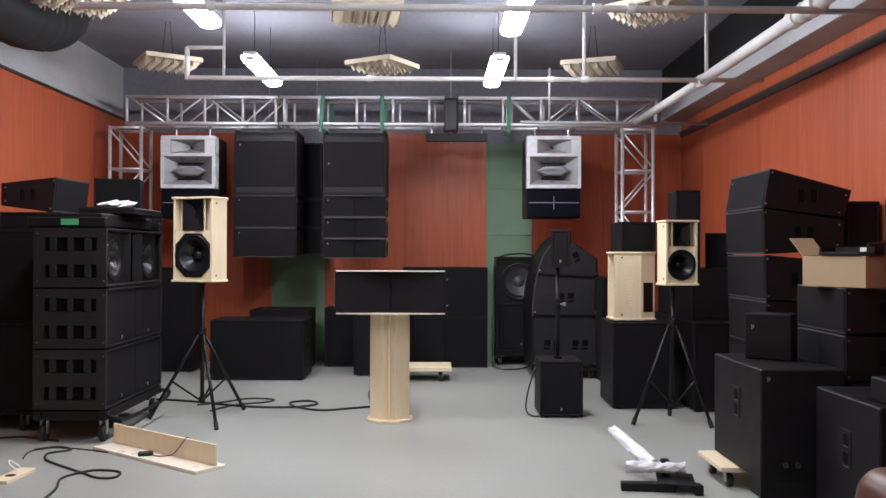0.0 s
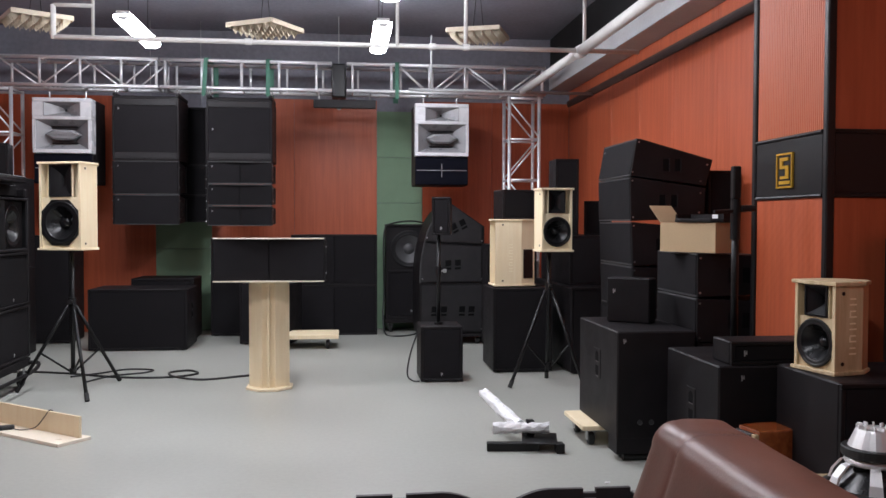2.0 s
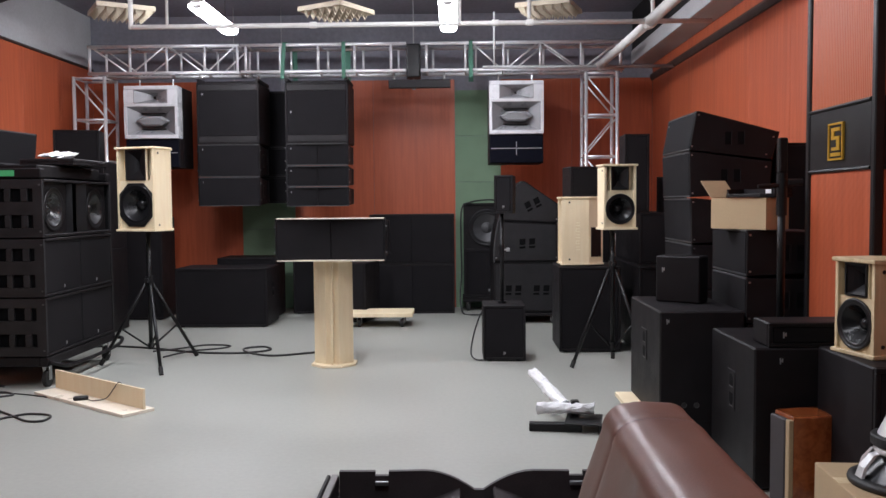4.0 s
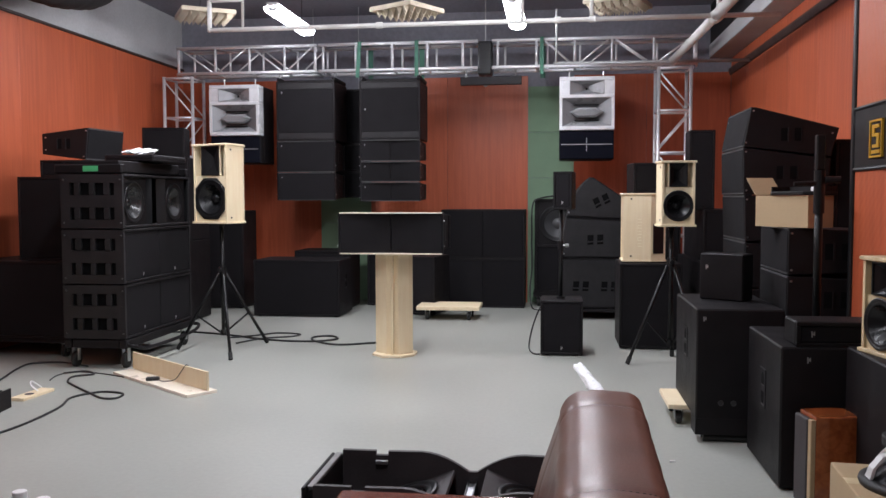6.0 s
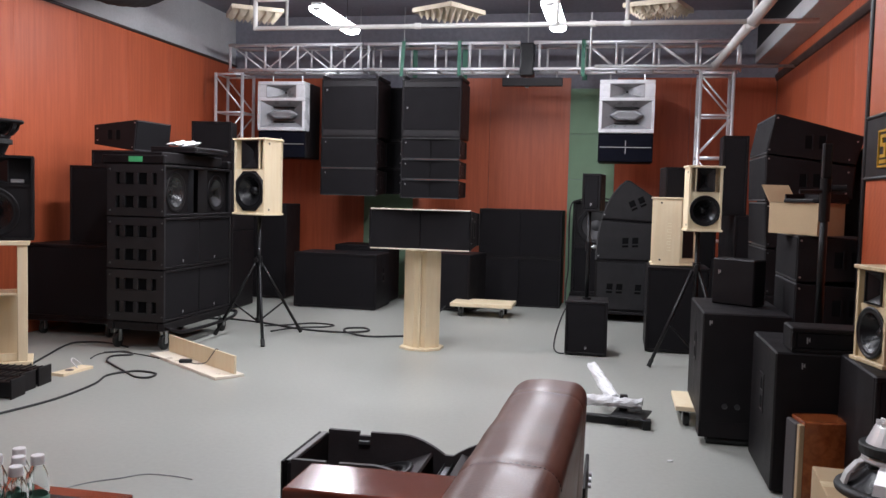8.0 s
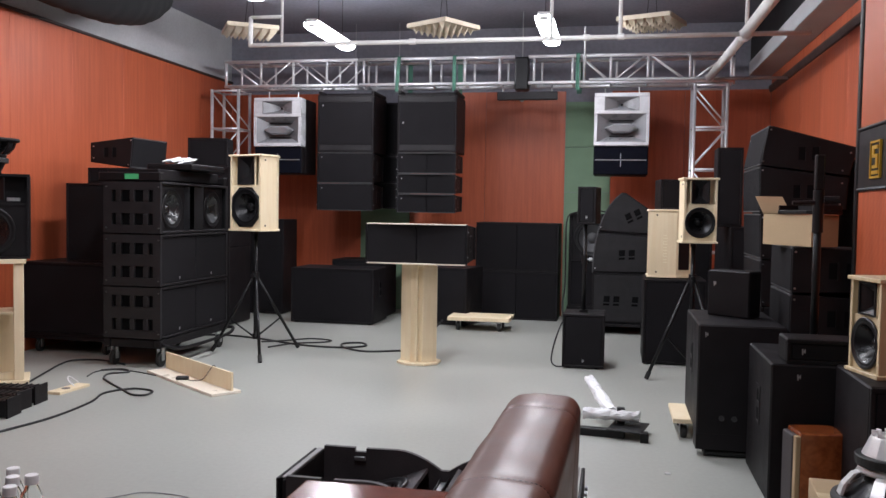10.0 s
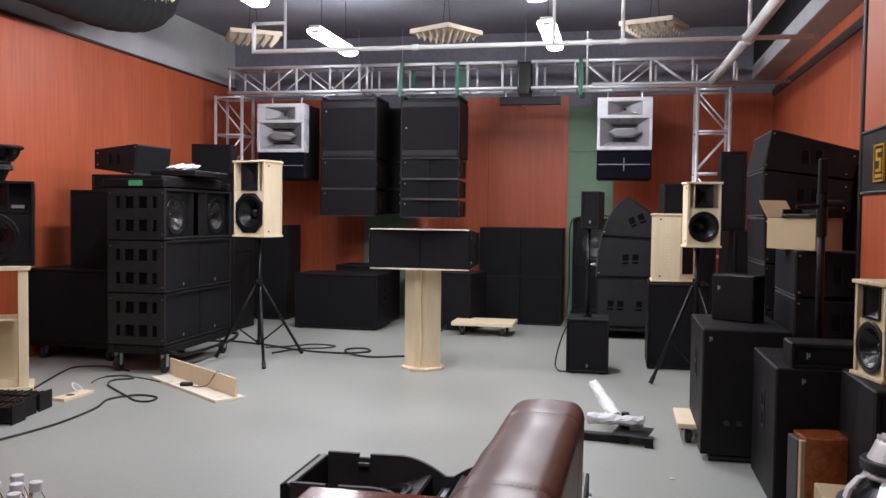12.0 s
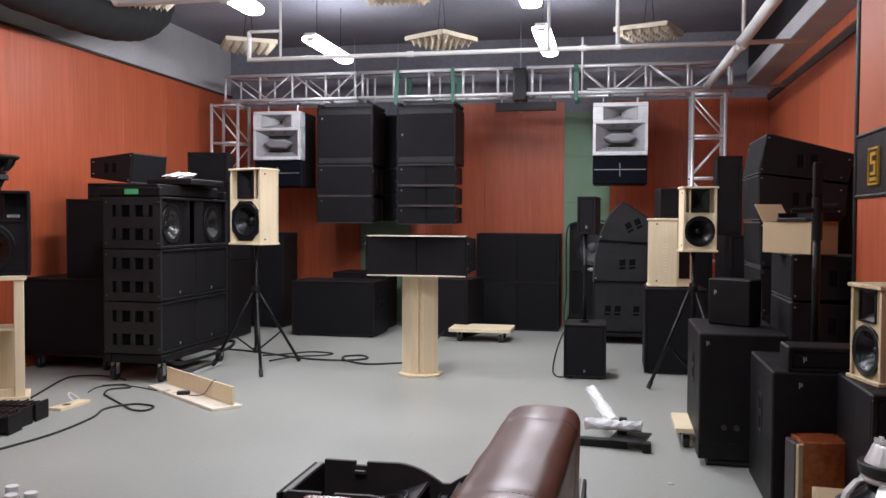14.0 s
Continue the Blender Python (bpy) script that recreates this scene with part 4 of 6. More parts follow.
prism(c, [(-0.135, 0.05), (-0.135, -0.05), (-0.055, -0.115), (0.0, -0.10), (0.055, -0.115), (0.135, -0.05), (0.135, 0.05), (0.055, 0.13), (-0.055, 0.13)], "z", 0.022, 0.892)
part("column", c, M_PINE, ped)
part("rib", bx(B(), -0.011, 0.011, -0.145, -0.101, 0.022, 0.892, 0.003), M_PINE, ped)
for s in (-1, 1):
    o = part("rib", bx(B(), -0.009, 0.009, -0.012, 0.03, 0.022, 0.892, 0.003), M_PINE, ped)
    o.matrix_local = pose(s * 0.138, -0.035, 0, 0, 0, -s * 60)
array_box("array_speaker", pose(-0.367, 6.97, 0.914), 0.91, 0.5, 0.358, "black line array element with bare plywood edges lying on the pedestal", ply=True, badge=False)

# sub with pole and small speaker
sub_cabinet("subwoofer", pose(1.09, 7.33, 0), 0.37, 0.42, 0.49, "small black subwoofer with a pole on top, standing on the floor")
pole = thing("speaker_pole", pose(1.08, 7.52, 0.49), "black steel pole standing in the top of a subwoofer", "speaker pole")
part("tube", rod(B(), (0, 0, 0), (0, 0, 0.80), 0.0175, 14), M_TRIM, pole, smooth=True)
part("clamp", rod(B(), (0, 0, 0.44), (0, 0, 0.52), 0.027, 12), M_PLASTIC, pole)
part("clamp_knob", lathe(B(), [(0, 0.05), (0.016, 0.048), (0.018, 0.02), (0.007, 0.018), (0.007, 0)], Matrix.Translation((0.02, -0.02, 0.48)) @ Matrix.Rotation(radians(90), 4, "Y"), 12), M_STEEL, pole)
part("flange", rod(B(), (0, 0, 0.0), (0, 0, 0.02), 0.04, 14), M_PLASTIC, pole)
sub_cabinet("small_speaker", pose(1.09, 7.42, 1.29, 0, 0, -10), 0.165, 0.24, 0.335, "small black speaker on a pole above the subwoofer", "speaker", feet=False, badge=True)
cb = part("cable", tube(B(), [(0.97, 7.75, 0.42), (0.9, 7.6, 0.40), (0.83, 7.55, 0.22), (0.80, 7.5, 0.05), (0.84, 7.4, 0.008), (0.90, 7.36, 0.01)], 0.007), M_CABLE, smooth=True)
tagged(cb, "black cable hanging from the subwoofer to the floor", "cable")

# tripod with large wooden monitor
tl = tripod("tripod_stand", pose(-1.97, 7.22, 0), [(-0.45, 0.02), (0.23, -0.42), (0.25, 0.46)], 0.73, 1.17, "black tripod speaker stand with spread legs")
wooden_monitor("wooden_speaker", pose(-2.02, 7.09, 1.17, 0, 0, -19), 0.375, 0.34, 0.71, "unpainted plywood speaker with black woofer on a tripod", octagon=True)
tr = tripod("tripod_stand", pose(1.99, 7.12, 0), [(-0.36, -0.12), (0.06, 0.31), (0.25, -0.25)], 0.84, 1.15, "black tripod speaker stand with spread legs")
wooden_monitor("wooden_speaker", pose(2.025, 6.98, 1.155, 0, 0, 7), 0.27, 0.30, 0.54, "small unpainted plywood speaker with black woofer on a tripod", text=False)
wooden_monitor("wooden_speaker", pose(1.655, 8.01, 0.80, 0, 0, -90), 0.30, 0.39, 0.635, "unpainted plywood speaker box turned sideways with carved lettering", front=False, text=True, cutout=True)
sub_cabinet("subwoofer", pose(1.90, 7.75, 0), 0.56, 0.6, 0.79, "tall black subwoofer standing behind a tripod", badge=False)
sub_cabinet("small_speaker", pose(1.93, 8.08, 1.436, 0, 0, 8), 0.34, 0.3, 0.285, "small black speaker lying on a wooden speaker box", "speaker", feet=False, badge=False)
sub_cabinet("column_speaker", pose(2.375, 7.98, 1.281), 0.23, 0.28, 0.735, "narrow black column speaker standing on black cabinets", "speaker", feet=False, badge=False)
sub_cabinet("small_speaker", pose(2.74, 8.2, 1.28, 0, 0, -20), 0.26, 0.3, 0.34, "black speaker standing on black cabinets", "speaker", feet=False, badge=False)
sub_cabinet("subwoofer", pose(2.62, 7.6, 0), 0.6, 1.5, 0.80, "long black bass cabinet on the floor by the panelled wall", badge=False)
sub_cabinet("subwoofer", pose(2.66, 7.9, 0.8), 0.55, 1.2, 0.48, "black bass cabinet stacked on another", badge=False, feet=False)

sub_cabinet("tall_speaker", pose(2.10, 9.3, 0), 0.56, 0.5, 1.16, "tall black cabinet standing before the truss tower", "speaker", badge=False)

# ---------------- back row ----------------
sub_cabinet("subwoofer", pose(-1.98, 9.47, 0), 1.04, 0.62, 0.67, "wide black double subwoofer on the floor with two feet", badge=0.0, handles=True)
sub_cabinet("subwoofer", pose(-1.86, 10.15, 0), 0.70, 0.6, 0.74, "wide black subwoofer behind another one", badge=False)
sub_cabinet("subwoofer", pose(-1.10, 10.6, 0), 0.56, 0.55, 0.74, "black bass cabinet against the back wall", badge=False, handles=True)
sub_cabinet("subwoofer", pose(-0.66, 9.78, 0, 0, 0, -12), 0.58, 0.55, 0.70, "black bass cabinet behind the wooden pedestal", badge=False)
for z in (0.0, 0.625):
    sub_cabinet("subwoofer", pose(0.12, 10.58, z), 1.06, 0.6, 0.62, "wide black bass cabinet, one of two stacked by the back wall", group="stacked bass cabinets", badge=False, feet=False, split=2)
dl = thing("wheel_board", pose(-0.18, 9.62, 0), "pale plywood transport board on four small casters", "dolly", "wheel boards")
part("board", bx(B(), -0.36, 0.36, -0.24, 0.24, 0.115, 0.16, 0.004), M_PINE, dl)
for sx in (-1, 1):
    for sy in (-1, 1):
        caster(dl, sx * 0.24, sy * 0.17, 0.045, 0.114)

ws = thing("woofer_cabinet", pose(1.065, 10.78, 0.18), "black two part bass cabinet with open woofer above a grille", "speaker")
part("body", bx(B(), -0.295, 0.295, 0.13, 0.42, 0, 1.2, 0.01), M_BLACK, ws)
part("baffle", holed_board(B(), -0.264, 0.264, 0.616, 1.169, 0.027, 0.042, 0, 0.885, 0.215), M_BLACK, ws)
rm = B()
bx(rm, -0.295, 0.295, 0, 0.128, 0, 0.03, 0.004)
bx(rm, -0.295, 0.295, 0, 0.128, 1.17, 1.2, 0.004)
bx(rm, -0.295, 0.295, 0, 0.128, 0.585, 0.615, 0.004)
for s in (-1, 1):
    bx(rm, s * 0.28 - 0.015, s * 0.28 + 0.015, 0, 0.128, 0.03, 0.585)
    bx(rm, s * 0.28 - 0.015, s * 0.28 + 0.015, 0, 0.128, 0.615, 1.17)
part("rim", rm, M_BLACK, ws)
part("grille", bx(B(), -0.262, 0.262, 0.01, 0.038, 0.033, 0.582, 0.004), M_GRILLE, ws)
driver(ws, 0.235, (0, 0.026, 0.885), cone_mat=material("grey paper cone", (0.055, 0.055, 0.058), 0.5, bump=0.2))
badge_plate(ws, 0.03, 0.0095, 0.09, 0.02)
wd = thing("dolly", pose(1.065, 10.98, 0), "low black dolly under a bass cabinet", "dolly", "black dollies")
part("deck", bx(B(), -0.31, 0.31, -0.2, 0.22, 0.12, 0.178, 0.006), M_BLACK, wd)
for sx in (-1, 1):
    for sy in (-1, 1):
        caster(wd, sx * 0.24, sy * 0.14, 0.05, 0.119)
cb = part("cable", tube(B(), [(1.3, 10.9, 1.386), (1.1, 10.85, 1.42), (0.85, 10.75, 1.39), (0.745, 10.7, 1.30), (0.735, 10.68, 0.9), (0.74, 10.66, 0.5), (0.72, 10.6, 0.25), (0.75, 10.5, 0.02), (0.9, 10.35, 0.01), (1.1, 10.5, 0.01), (1.25, 10.75, 0.05)], 0.010), M_CABLE, smooth=True)
tagged(cb, "black cable looped over a bass cabinet to the floor", "cable")


# curved stack of line array elements, seen from the side
def wedge(name, x, z, profile, holes, tilt=0.0):
    """One element seen from its side; the front of the profile follows the curve of the stack."""
    t = thing(name, pose(x, 9.66, z), "black line array element in a curved stack on a dolly", "line array speaker", "curved array stack")
    part("body", prism(B(), profile, "y", 0.012, 1.0, 0.006), M_BLACK, t)
    cx, cz = sum(p[0] for p in profile) / len(profile), sum(p[1] for p in profile) / len(profile)
    inner = [(cx + (p[0] - cx) * 0.93, cz + (p[1] - cz) * 0.92) for p in profile]
    sp = part("side_plate", prism(B(), inner, "y", 0.004, 0.0115, 0.002), M_SCUFF, t)
    for hx, hz in holes:
        # thin near-black plate painting the shade of a hand hole
        o = part("hand_hole", prism(B(), [(-0.038, -0.055), (0.03, -0.055), (0.038, 0.055), (-0.03, 0.055)], "y", 0.0, 0.0022), M_HOLE_SHADE, sp)
        o.matrix_local = pose(hx, 0.0015, hz, 0, tilt, 0)
        g = part("hand_grip", prism(B(), [(-0.036, -0.03), (0.032, -0.03), (0.034, -0.015), (-0.034, -0.015)], "y", -0.003, 0.0), M_SCUFF, sp)
        g.matrix_local = pose(hx, 0.0012, hz, 0, tilt, 0)
    if len(profile) > 4:
        front = [p for p in profile if p[0] < 0.33]
        # grey strip paints the lit rim along the curved front
        part("front_lip", prism(B(), [(p[0] - 0.004, p[1]) for p in front] + [(p[0] + 0.012, p[1]) for p in front[::-1]], "y", -0.004, 0.004), M_EDGE, t, "grey front edge, lit rim put into the colour")
    for p in (profile[0], profile[-1]):
        u = 0.03 if p is profile[0] else -0.03
        part("rigging_pin", rod(B(), (p[0] + u, -0.006, p[1] + 0.05), (p[0] + u, 0.012, p[1] + 0.05), 0.009, 8), M_STEEL, t)
    return t


cdl = thing("dolly", pose(1.475, 9.95, 0), "low black dolly under a curved stack", "dolly", "black dollies")
part("deck", bx(B(), -0.38, 0.38, -0.33, 0.5, 0.09, 0.12, 0.004), M_BLACK, cdl)
for sx in (-1, 1):
    for sy in (-0.25, 0.4):
        caster(cdl, sx * 0.3, sy, 0.036, 0.089)
wedge("array_speaker", 1.10, 0.122, [(0, 0), (0, 0.578), (0.75, 0.578), (0.75, 0)], [(0.17, 0.26), (0.28, 0.26), (0.49, 0.26), (0.60, 0.26)])
wedge("array_speaker", 1.10, 0.704, [(0, 0), (0.001, 0.10), (0.007, 0.20), (0.018, 0.30), (0.034, 0.39), (0.052, 0.468), (0.75, 0.43), (0.75, 0)], [(0.33, 0.21), (0.44, 0.215)], -4)
wedge("array_speaker", 1.10, 1.138, [(0.054, 0.04), (0.075, 0.12), (0.104, 0.20), (0.142, 0.28), (0.188, 0.355), (0.245, 0.425), (0.315, 0.487), (0.36, 0.486), (0.75, 0.22), (0.75, 0.003)], [(0.40, 0.20), (0.50, 0.245)], -28)


# ---------------- big array stack by the west wall ----------------
def touring_box(m, open_front):
    """A large line array element; front looks to -y, side plates have rows of hand holes."""
    w, d, h = 1.28, 0.54, 0.45
    t = thing("touring_speaker", m, "large black line array element in a stack" + (", grilles taken off" if open_front else ""), "line array speaker", "tall array stack")
    yb = 0.14 if open_front else 0.06
    part("body", bx(B(), -w / 2 + 0.03, w / 2 - 0.03, yb, d, 0.006, h - 0.006, 0.006), M_BLACK, t)
    rm = B()
    bx(rm, -w / 2 + 0.03, w / 2 - 0.03, 0.0, yb - 0.001, 0.004, 0.024, 0.004)
    bx(rm, -w / 2 + 0.03, w / 2 - 0.03, 0.0, yb - 0.001, h - 0.024, h - 0.004, 0.004)
    part("rim", rm, M_BLACK, t)
    for s in (-1, 1):
        x0, x1 = sorted((s * (w / 2 - 0.029), s * w / 2))
        p = B()
        cols = [0.03, 0.075, 0.165, 0.215, 0.245, 0.295, 0.335, 0.385, 0.46, 0.51]
        # plate with two rows of hand holes
        zr = [0.006, 0.075, 0.175, 0.275, 0.375, h - 0.006]
        for za, zb2 in ((zr[0], zr[1]), (zr[2], zr[3]), (zr[4], zr[5])):
            bx(p, x0, x1, 0.004, d, za, zb2)
        for za, zb2 in ((zr[1], zr[2]), (zr[3], zr[4])):
            for a, b in ((0.004, 0.075), (0.12, 0.16), (0.25, 0.285), (0.375, 0.415), (0.46, d)):
                bx(p, x0 + 0.002, x1 - 0.002, a, b, za, zb2)
        sp = part("side_plate", p, M_SCUFF, t)
        xa, xb = sorted((s * (w / 2 - 0.0295), s * (w / 2 - 0.0275)))
        # near-black sheet darkens the openings as shade would
        part("recess", bx(B(), xa, xb, 0.02, d - 0.02, 0.03, h - 0.03), M_HOLE_SHADE, sp, "near-black sheet for the shade behind the hand holes")
        for za in (zr[1], zr[3]):
            for a, b in ((0.12, 0.16), (0.25, 0.285), (0.375, 0.415)):
                part("grip", bx(B(), *sorted((s * (w / 2 - 0.012), s * (w / 2 + 0.004))), a - 0.004, b + 0.004, za + 0.006, za + 0.094, 0.003), M_SCUFF, sp)
        for yy in (0.02, d - 0.03):
            part("rigging_pin", rod(B(), (s * (w / 2 - 0.01), yy, 0.05), (s * (w / 2 + 0.012), yy, 0.05), 0.007, 8), M_EDGE, sp)
            part("rigging_pin", rod(B(), (s * (w / 2 - 0.01), yy, h - 0.05), (s * (w / 2 + 0.012), yy, h - 0.05), 0.007, 8), M_EDGE, sp)
        if open_front:
            part("baffle", holed_board(B(), *sorted((s * 0.155, s * 0.608)), 0.026, h - 0.026, 0.046, 0.06, s * 0.38, 0.215, 0.158), M_BLACK, t)
            driver(t, 0.17, (s * 0.38, 0.045, 0.215), cone_mat=material("worn grey cone", (0.012, 0.012, 0.013), 0.28, bump=0.1), name="woofer")
            hn = B()
            prism(hn, [(s * 0.05, 0.055), (s * 0.13, 0.005), (s * 0.15, 0.055)][::s], "z", 0.026, h - 0.026)
            part("waveguide", hn, M_PLASTIC, t)
        else:
            part("grille", bx(B(), min(s * 0.004, s * 0.605), max(s * 0.004, s * 0.605), 0.01, 0.058, 0.026, h - 0.026, 0.006), M_GRILLE, t)
            badge_plate(t, s * 0.30, 0.0095, 0.06, 0.014)
    return t


SX, SY = -2.43, 6.95
for i in range(3):
    touring_box(pose(SX, SY, 0.245 + 0.452 * i, 0, 0, 90), i == 2)
sd = thing("dolly", pose(-2.70, 6.95, 0), "black steel transport dolly under the tall array stack", "dolly", "black dollies")
bm = B()
for s in (-1, 1):
    bx(bm, -0.27 if s < 0 else 0.21, -0.21 if s < 0 else 0.27, -0.64, 0.64, 0.17, 0.24, 0.006)
    bx(bm, -0.205, 0.205, s * 0.6 - 0.03, s * 0.6 + 0.03, 0.17, 0.24, 0.006)
part("frame", bm, M_BLACK, sd)
bm = B()
tube(bm, [(0.26, -0.6, 0.2), (0.34, -0.62, 0.19), (0.36, -0.4, 0.15), (0.36, 0.4, 0.15), (0.34, 0.62, 0.19), (0.26, 0.6, 0.2)], 0.016)
part("tow_bar", bm, M_BLACK, sd, smooth=True)
for sx in (-0.22, 0.22):
    for sy in (-0.55, 0.55):
        caster(sd, sx, sy, 0.065, 0.169)
# on top of the stack
TOP = 0.245 + 3 * 0.452
fb = thing("fly_bar", pose(-2.72, 6.95, TOP), "black steel fly frame lying on the tall stack", "fly frame", "fly frames")
bm = B()
for s in (-1, 1):
    bx(bm, -0.30, 0.28, s * 0.6 - 0.035, s * 0.6 + 0.035, 0, 0.075, 0.008)
bx(bm, -0.26, 0.22, -0.56, 0.56, 0.01, 0.105, 0.006)
part("frame", bm, M_BLACK, fb)
part("tape", bx(B(), -0.05, 0.08, -0.6365, -0.632, 0.015, 0.06), M_TAPE, fb, "strip of bright green tape")
case = thing("amplifier_case", pose(-2.60, 7.05, TOP + 0.116), "flat black case lying on the fly frame", "case")
part("body", bx(B(), -0.22, 0.22, -0.3, 0.35, 0, 0.055, 0.008), M_BLACK, case)
part("lid_edge", bx(B(), -0.223, 0.223, -0.303, 0.353, 0.03, 0.036, 0.001), M_PLASTIC, case)
bag = thing("plastic_bag", pose(-2.58, 6.9, TOP + 0.172), "crumpled white plastic bag lying on a case", "bag")
bm = B()
bmesh.ops.create_icosphere(bm, subdivisions=3, radius=0.1)
for v in bm.verts:
    nz = noise.noise(v.co * 22) * 0.05 + noise.noise(v.co * 60) * 0.015
    v.co = Vector((v.co.x * 1.4 + nz, v.co.y * 1.1 + nz, max(0, (v.co.z + 0.1) * 0.28 + nz * 0.6)))
part("sheet", bm, M_WRAP, bag)
array_wedge("array_speaker", pose(-3.11, 7.27, 1.742, 0, 0, 84), 0.54, [(0.0, 0.0), (-0.03, 0.29), (0.46, 0.245), (0.46, 0.055)], "small black line array element on top of stacked cabinets")
sub_cabinet("small_speaker", pose(-3.34, 8.95, 1.855, 0, 0, 12), 0.46, 0.3, 0.335, "black speaker standing on a tall cabinet by the truss", "speaker", feet=False, badge=False)

# second, lower stack nearer the wall
sub_cabinet("subwoofer", pose(-3.62, 6.72, 0.17), 0.98, 0.75, 0.68, "wide black bass cabinet on a dolly by the red wall", badge=False, feet=False)
d2 = thing("dolly", pose(-3.62, 7.1, 0), "black steel transport dolly under a bass cabinet", "dolly", "black dollies")
part("deck", bx(B(), -0.49, 0.49, -0.37, 0.37, 0.13, 0.169, 0.005), M_BLACK, d2)
for sx in (-0.33, 0.36):
    for sy in (-0.3, 0.3):
        caster(d2, sx, sy, 0.055, 0.129)
sub_cabinet("tall_speaker", pose(-3.36, 6.85, 0.85), 0.70, 0.75, 0.74, "black cabinet stacked on a wide bass cabinet", "speaker", badge=False, feet=False)
sub_cabinet("tall_speaker", pose(-3.16, 10.12, 0), 0.58, 0.5, 1.24, "tall black cabinet by the foot of the truss tower", "speaker", badge=False)


# added filler: a black box darkens the shaded gap under the stacks
sub_cabinet("subwoofer", pose(-3.58, 7.62, 0), 0.95, 0.8, 0.62, "black filler cabinet added for the shade behind the dollies", badge=False)
sub_cabinet("flat_speaker", pose(-3.3, 6.95, 1.592), 0.5, 0.65, 0.148, "flat black cabinet lying on stacked cabinets", "speaker", badge=False, feet=False)
sub_cabinet("tall_speaker", pose(-3.34, 8.9, 0), 0.6, 0.6, 0.92, "tall black cabinet in the corner", "speaker", badge=False)
sub_cabinet("tall_speaker", pose(-3.34, 8.9, 0.922), 0.6, 0.6, 0.93, "tall black cabinet in the corner, second of two", "speaker", badge=False, feet=False)


# ---------------- wooden stand with test speaker ----------------
st = thing("wooden_stand", pose(-3.29, 5.33, 0, 0, 0, 36), "pale plywood speaker stand with a shelf", "stand")
part("base_board", bx(B(), -0.27, 0.27, 0.0, 0.36, 0, 0.03, 0.003), M_PINE, st)
part("top_board", bx(B(), -0.25, 0.25, 0.0, 0.36, 0.93, 0.965, 0.003), M_PINE, st)
for s in (-1, 1):
    part("side_board", bx(B(), s * 0.20 - 0.035, s * 0.20 + 0.035, 0.02, 0.045, 0.03, 0.93, 0.003), M_PINE, st)
    part("side_board", bx(B(), s * 0.17 - 0.009, s * 0.17 + 0.009, 0.046, 0.30, 0.03, 0.93, 0.003), M_PINE, st)
part("back_board", bx(B(), -0.02, 0.16, 0.332, 0.35, 0.03, 0.56, 0.003), M_PINE, st)
part("shelf", bx(B(), -0.16, 0.16, 0.046, 0.33, 0.54, 0.558, 0.003), M_PINE, st)
part("front_rail", bx(B(), -0.164, 0.164, 0.046, 0.075, 0.03, 0.09, 0.003), M_PINE, st)
ts = thing("test_speaker", pose(-3.31, 5.34, 0.966, 0, 0, 36), "black speaker cabinet without grille, woofer and horn bare", "speaker")
w, d, h = 0.58, 0.42, 0.65
part("body", bx(B(), -w / 2, w / 2, 0.14, d, 0, h, 0.008), M_BLACK, ts)
part("baffle", holed_board(B(), -w / 2 + 0.019, w / 2 - 0.019, 0.019, 0.409, 0.036, 0.05, 0, 0.215, 0.178), M_BLACK, ts)
rm = B()
for s in (-1, 1):
    bx(rm, s * (w / 2 - 0.009) - 0.009, s * (w / 2 - 0.009) + 0.009, 0, 0.138, 0.018, h - 0.018)
bx(rm, -w / 2, w / 2, 0, 0.138, 0, 0.018)
bx(rm, -w / 2, w / 2, 0, 0.138, h - 0.018, h)
bx(rm, -w / 2 + 0.018, w / 2 - 0.018, 0.02, 0.138, 0.41, 0.43)
part("rim", rm, M_BLACK, ts)
driver(ts, 0.19, (0, 0.034, 0.215))
horn(ts, -0.11, 0.11, 0.445, 0.62, 0.09, name="horn", y=0.03)
part("vent", bx(B(), 0.13, 0.225, 0.03, 0.049, 0.44, 0.47, 0.004), M_STEEL, ts, "bright metal strip in the port")


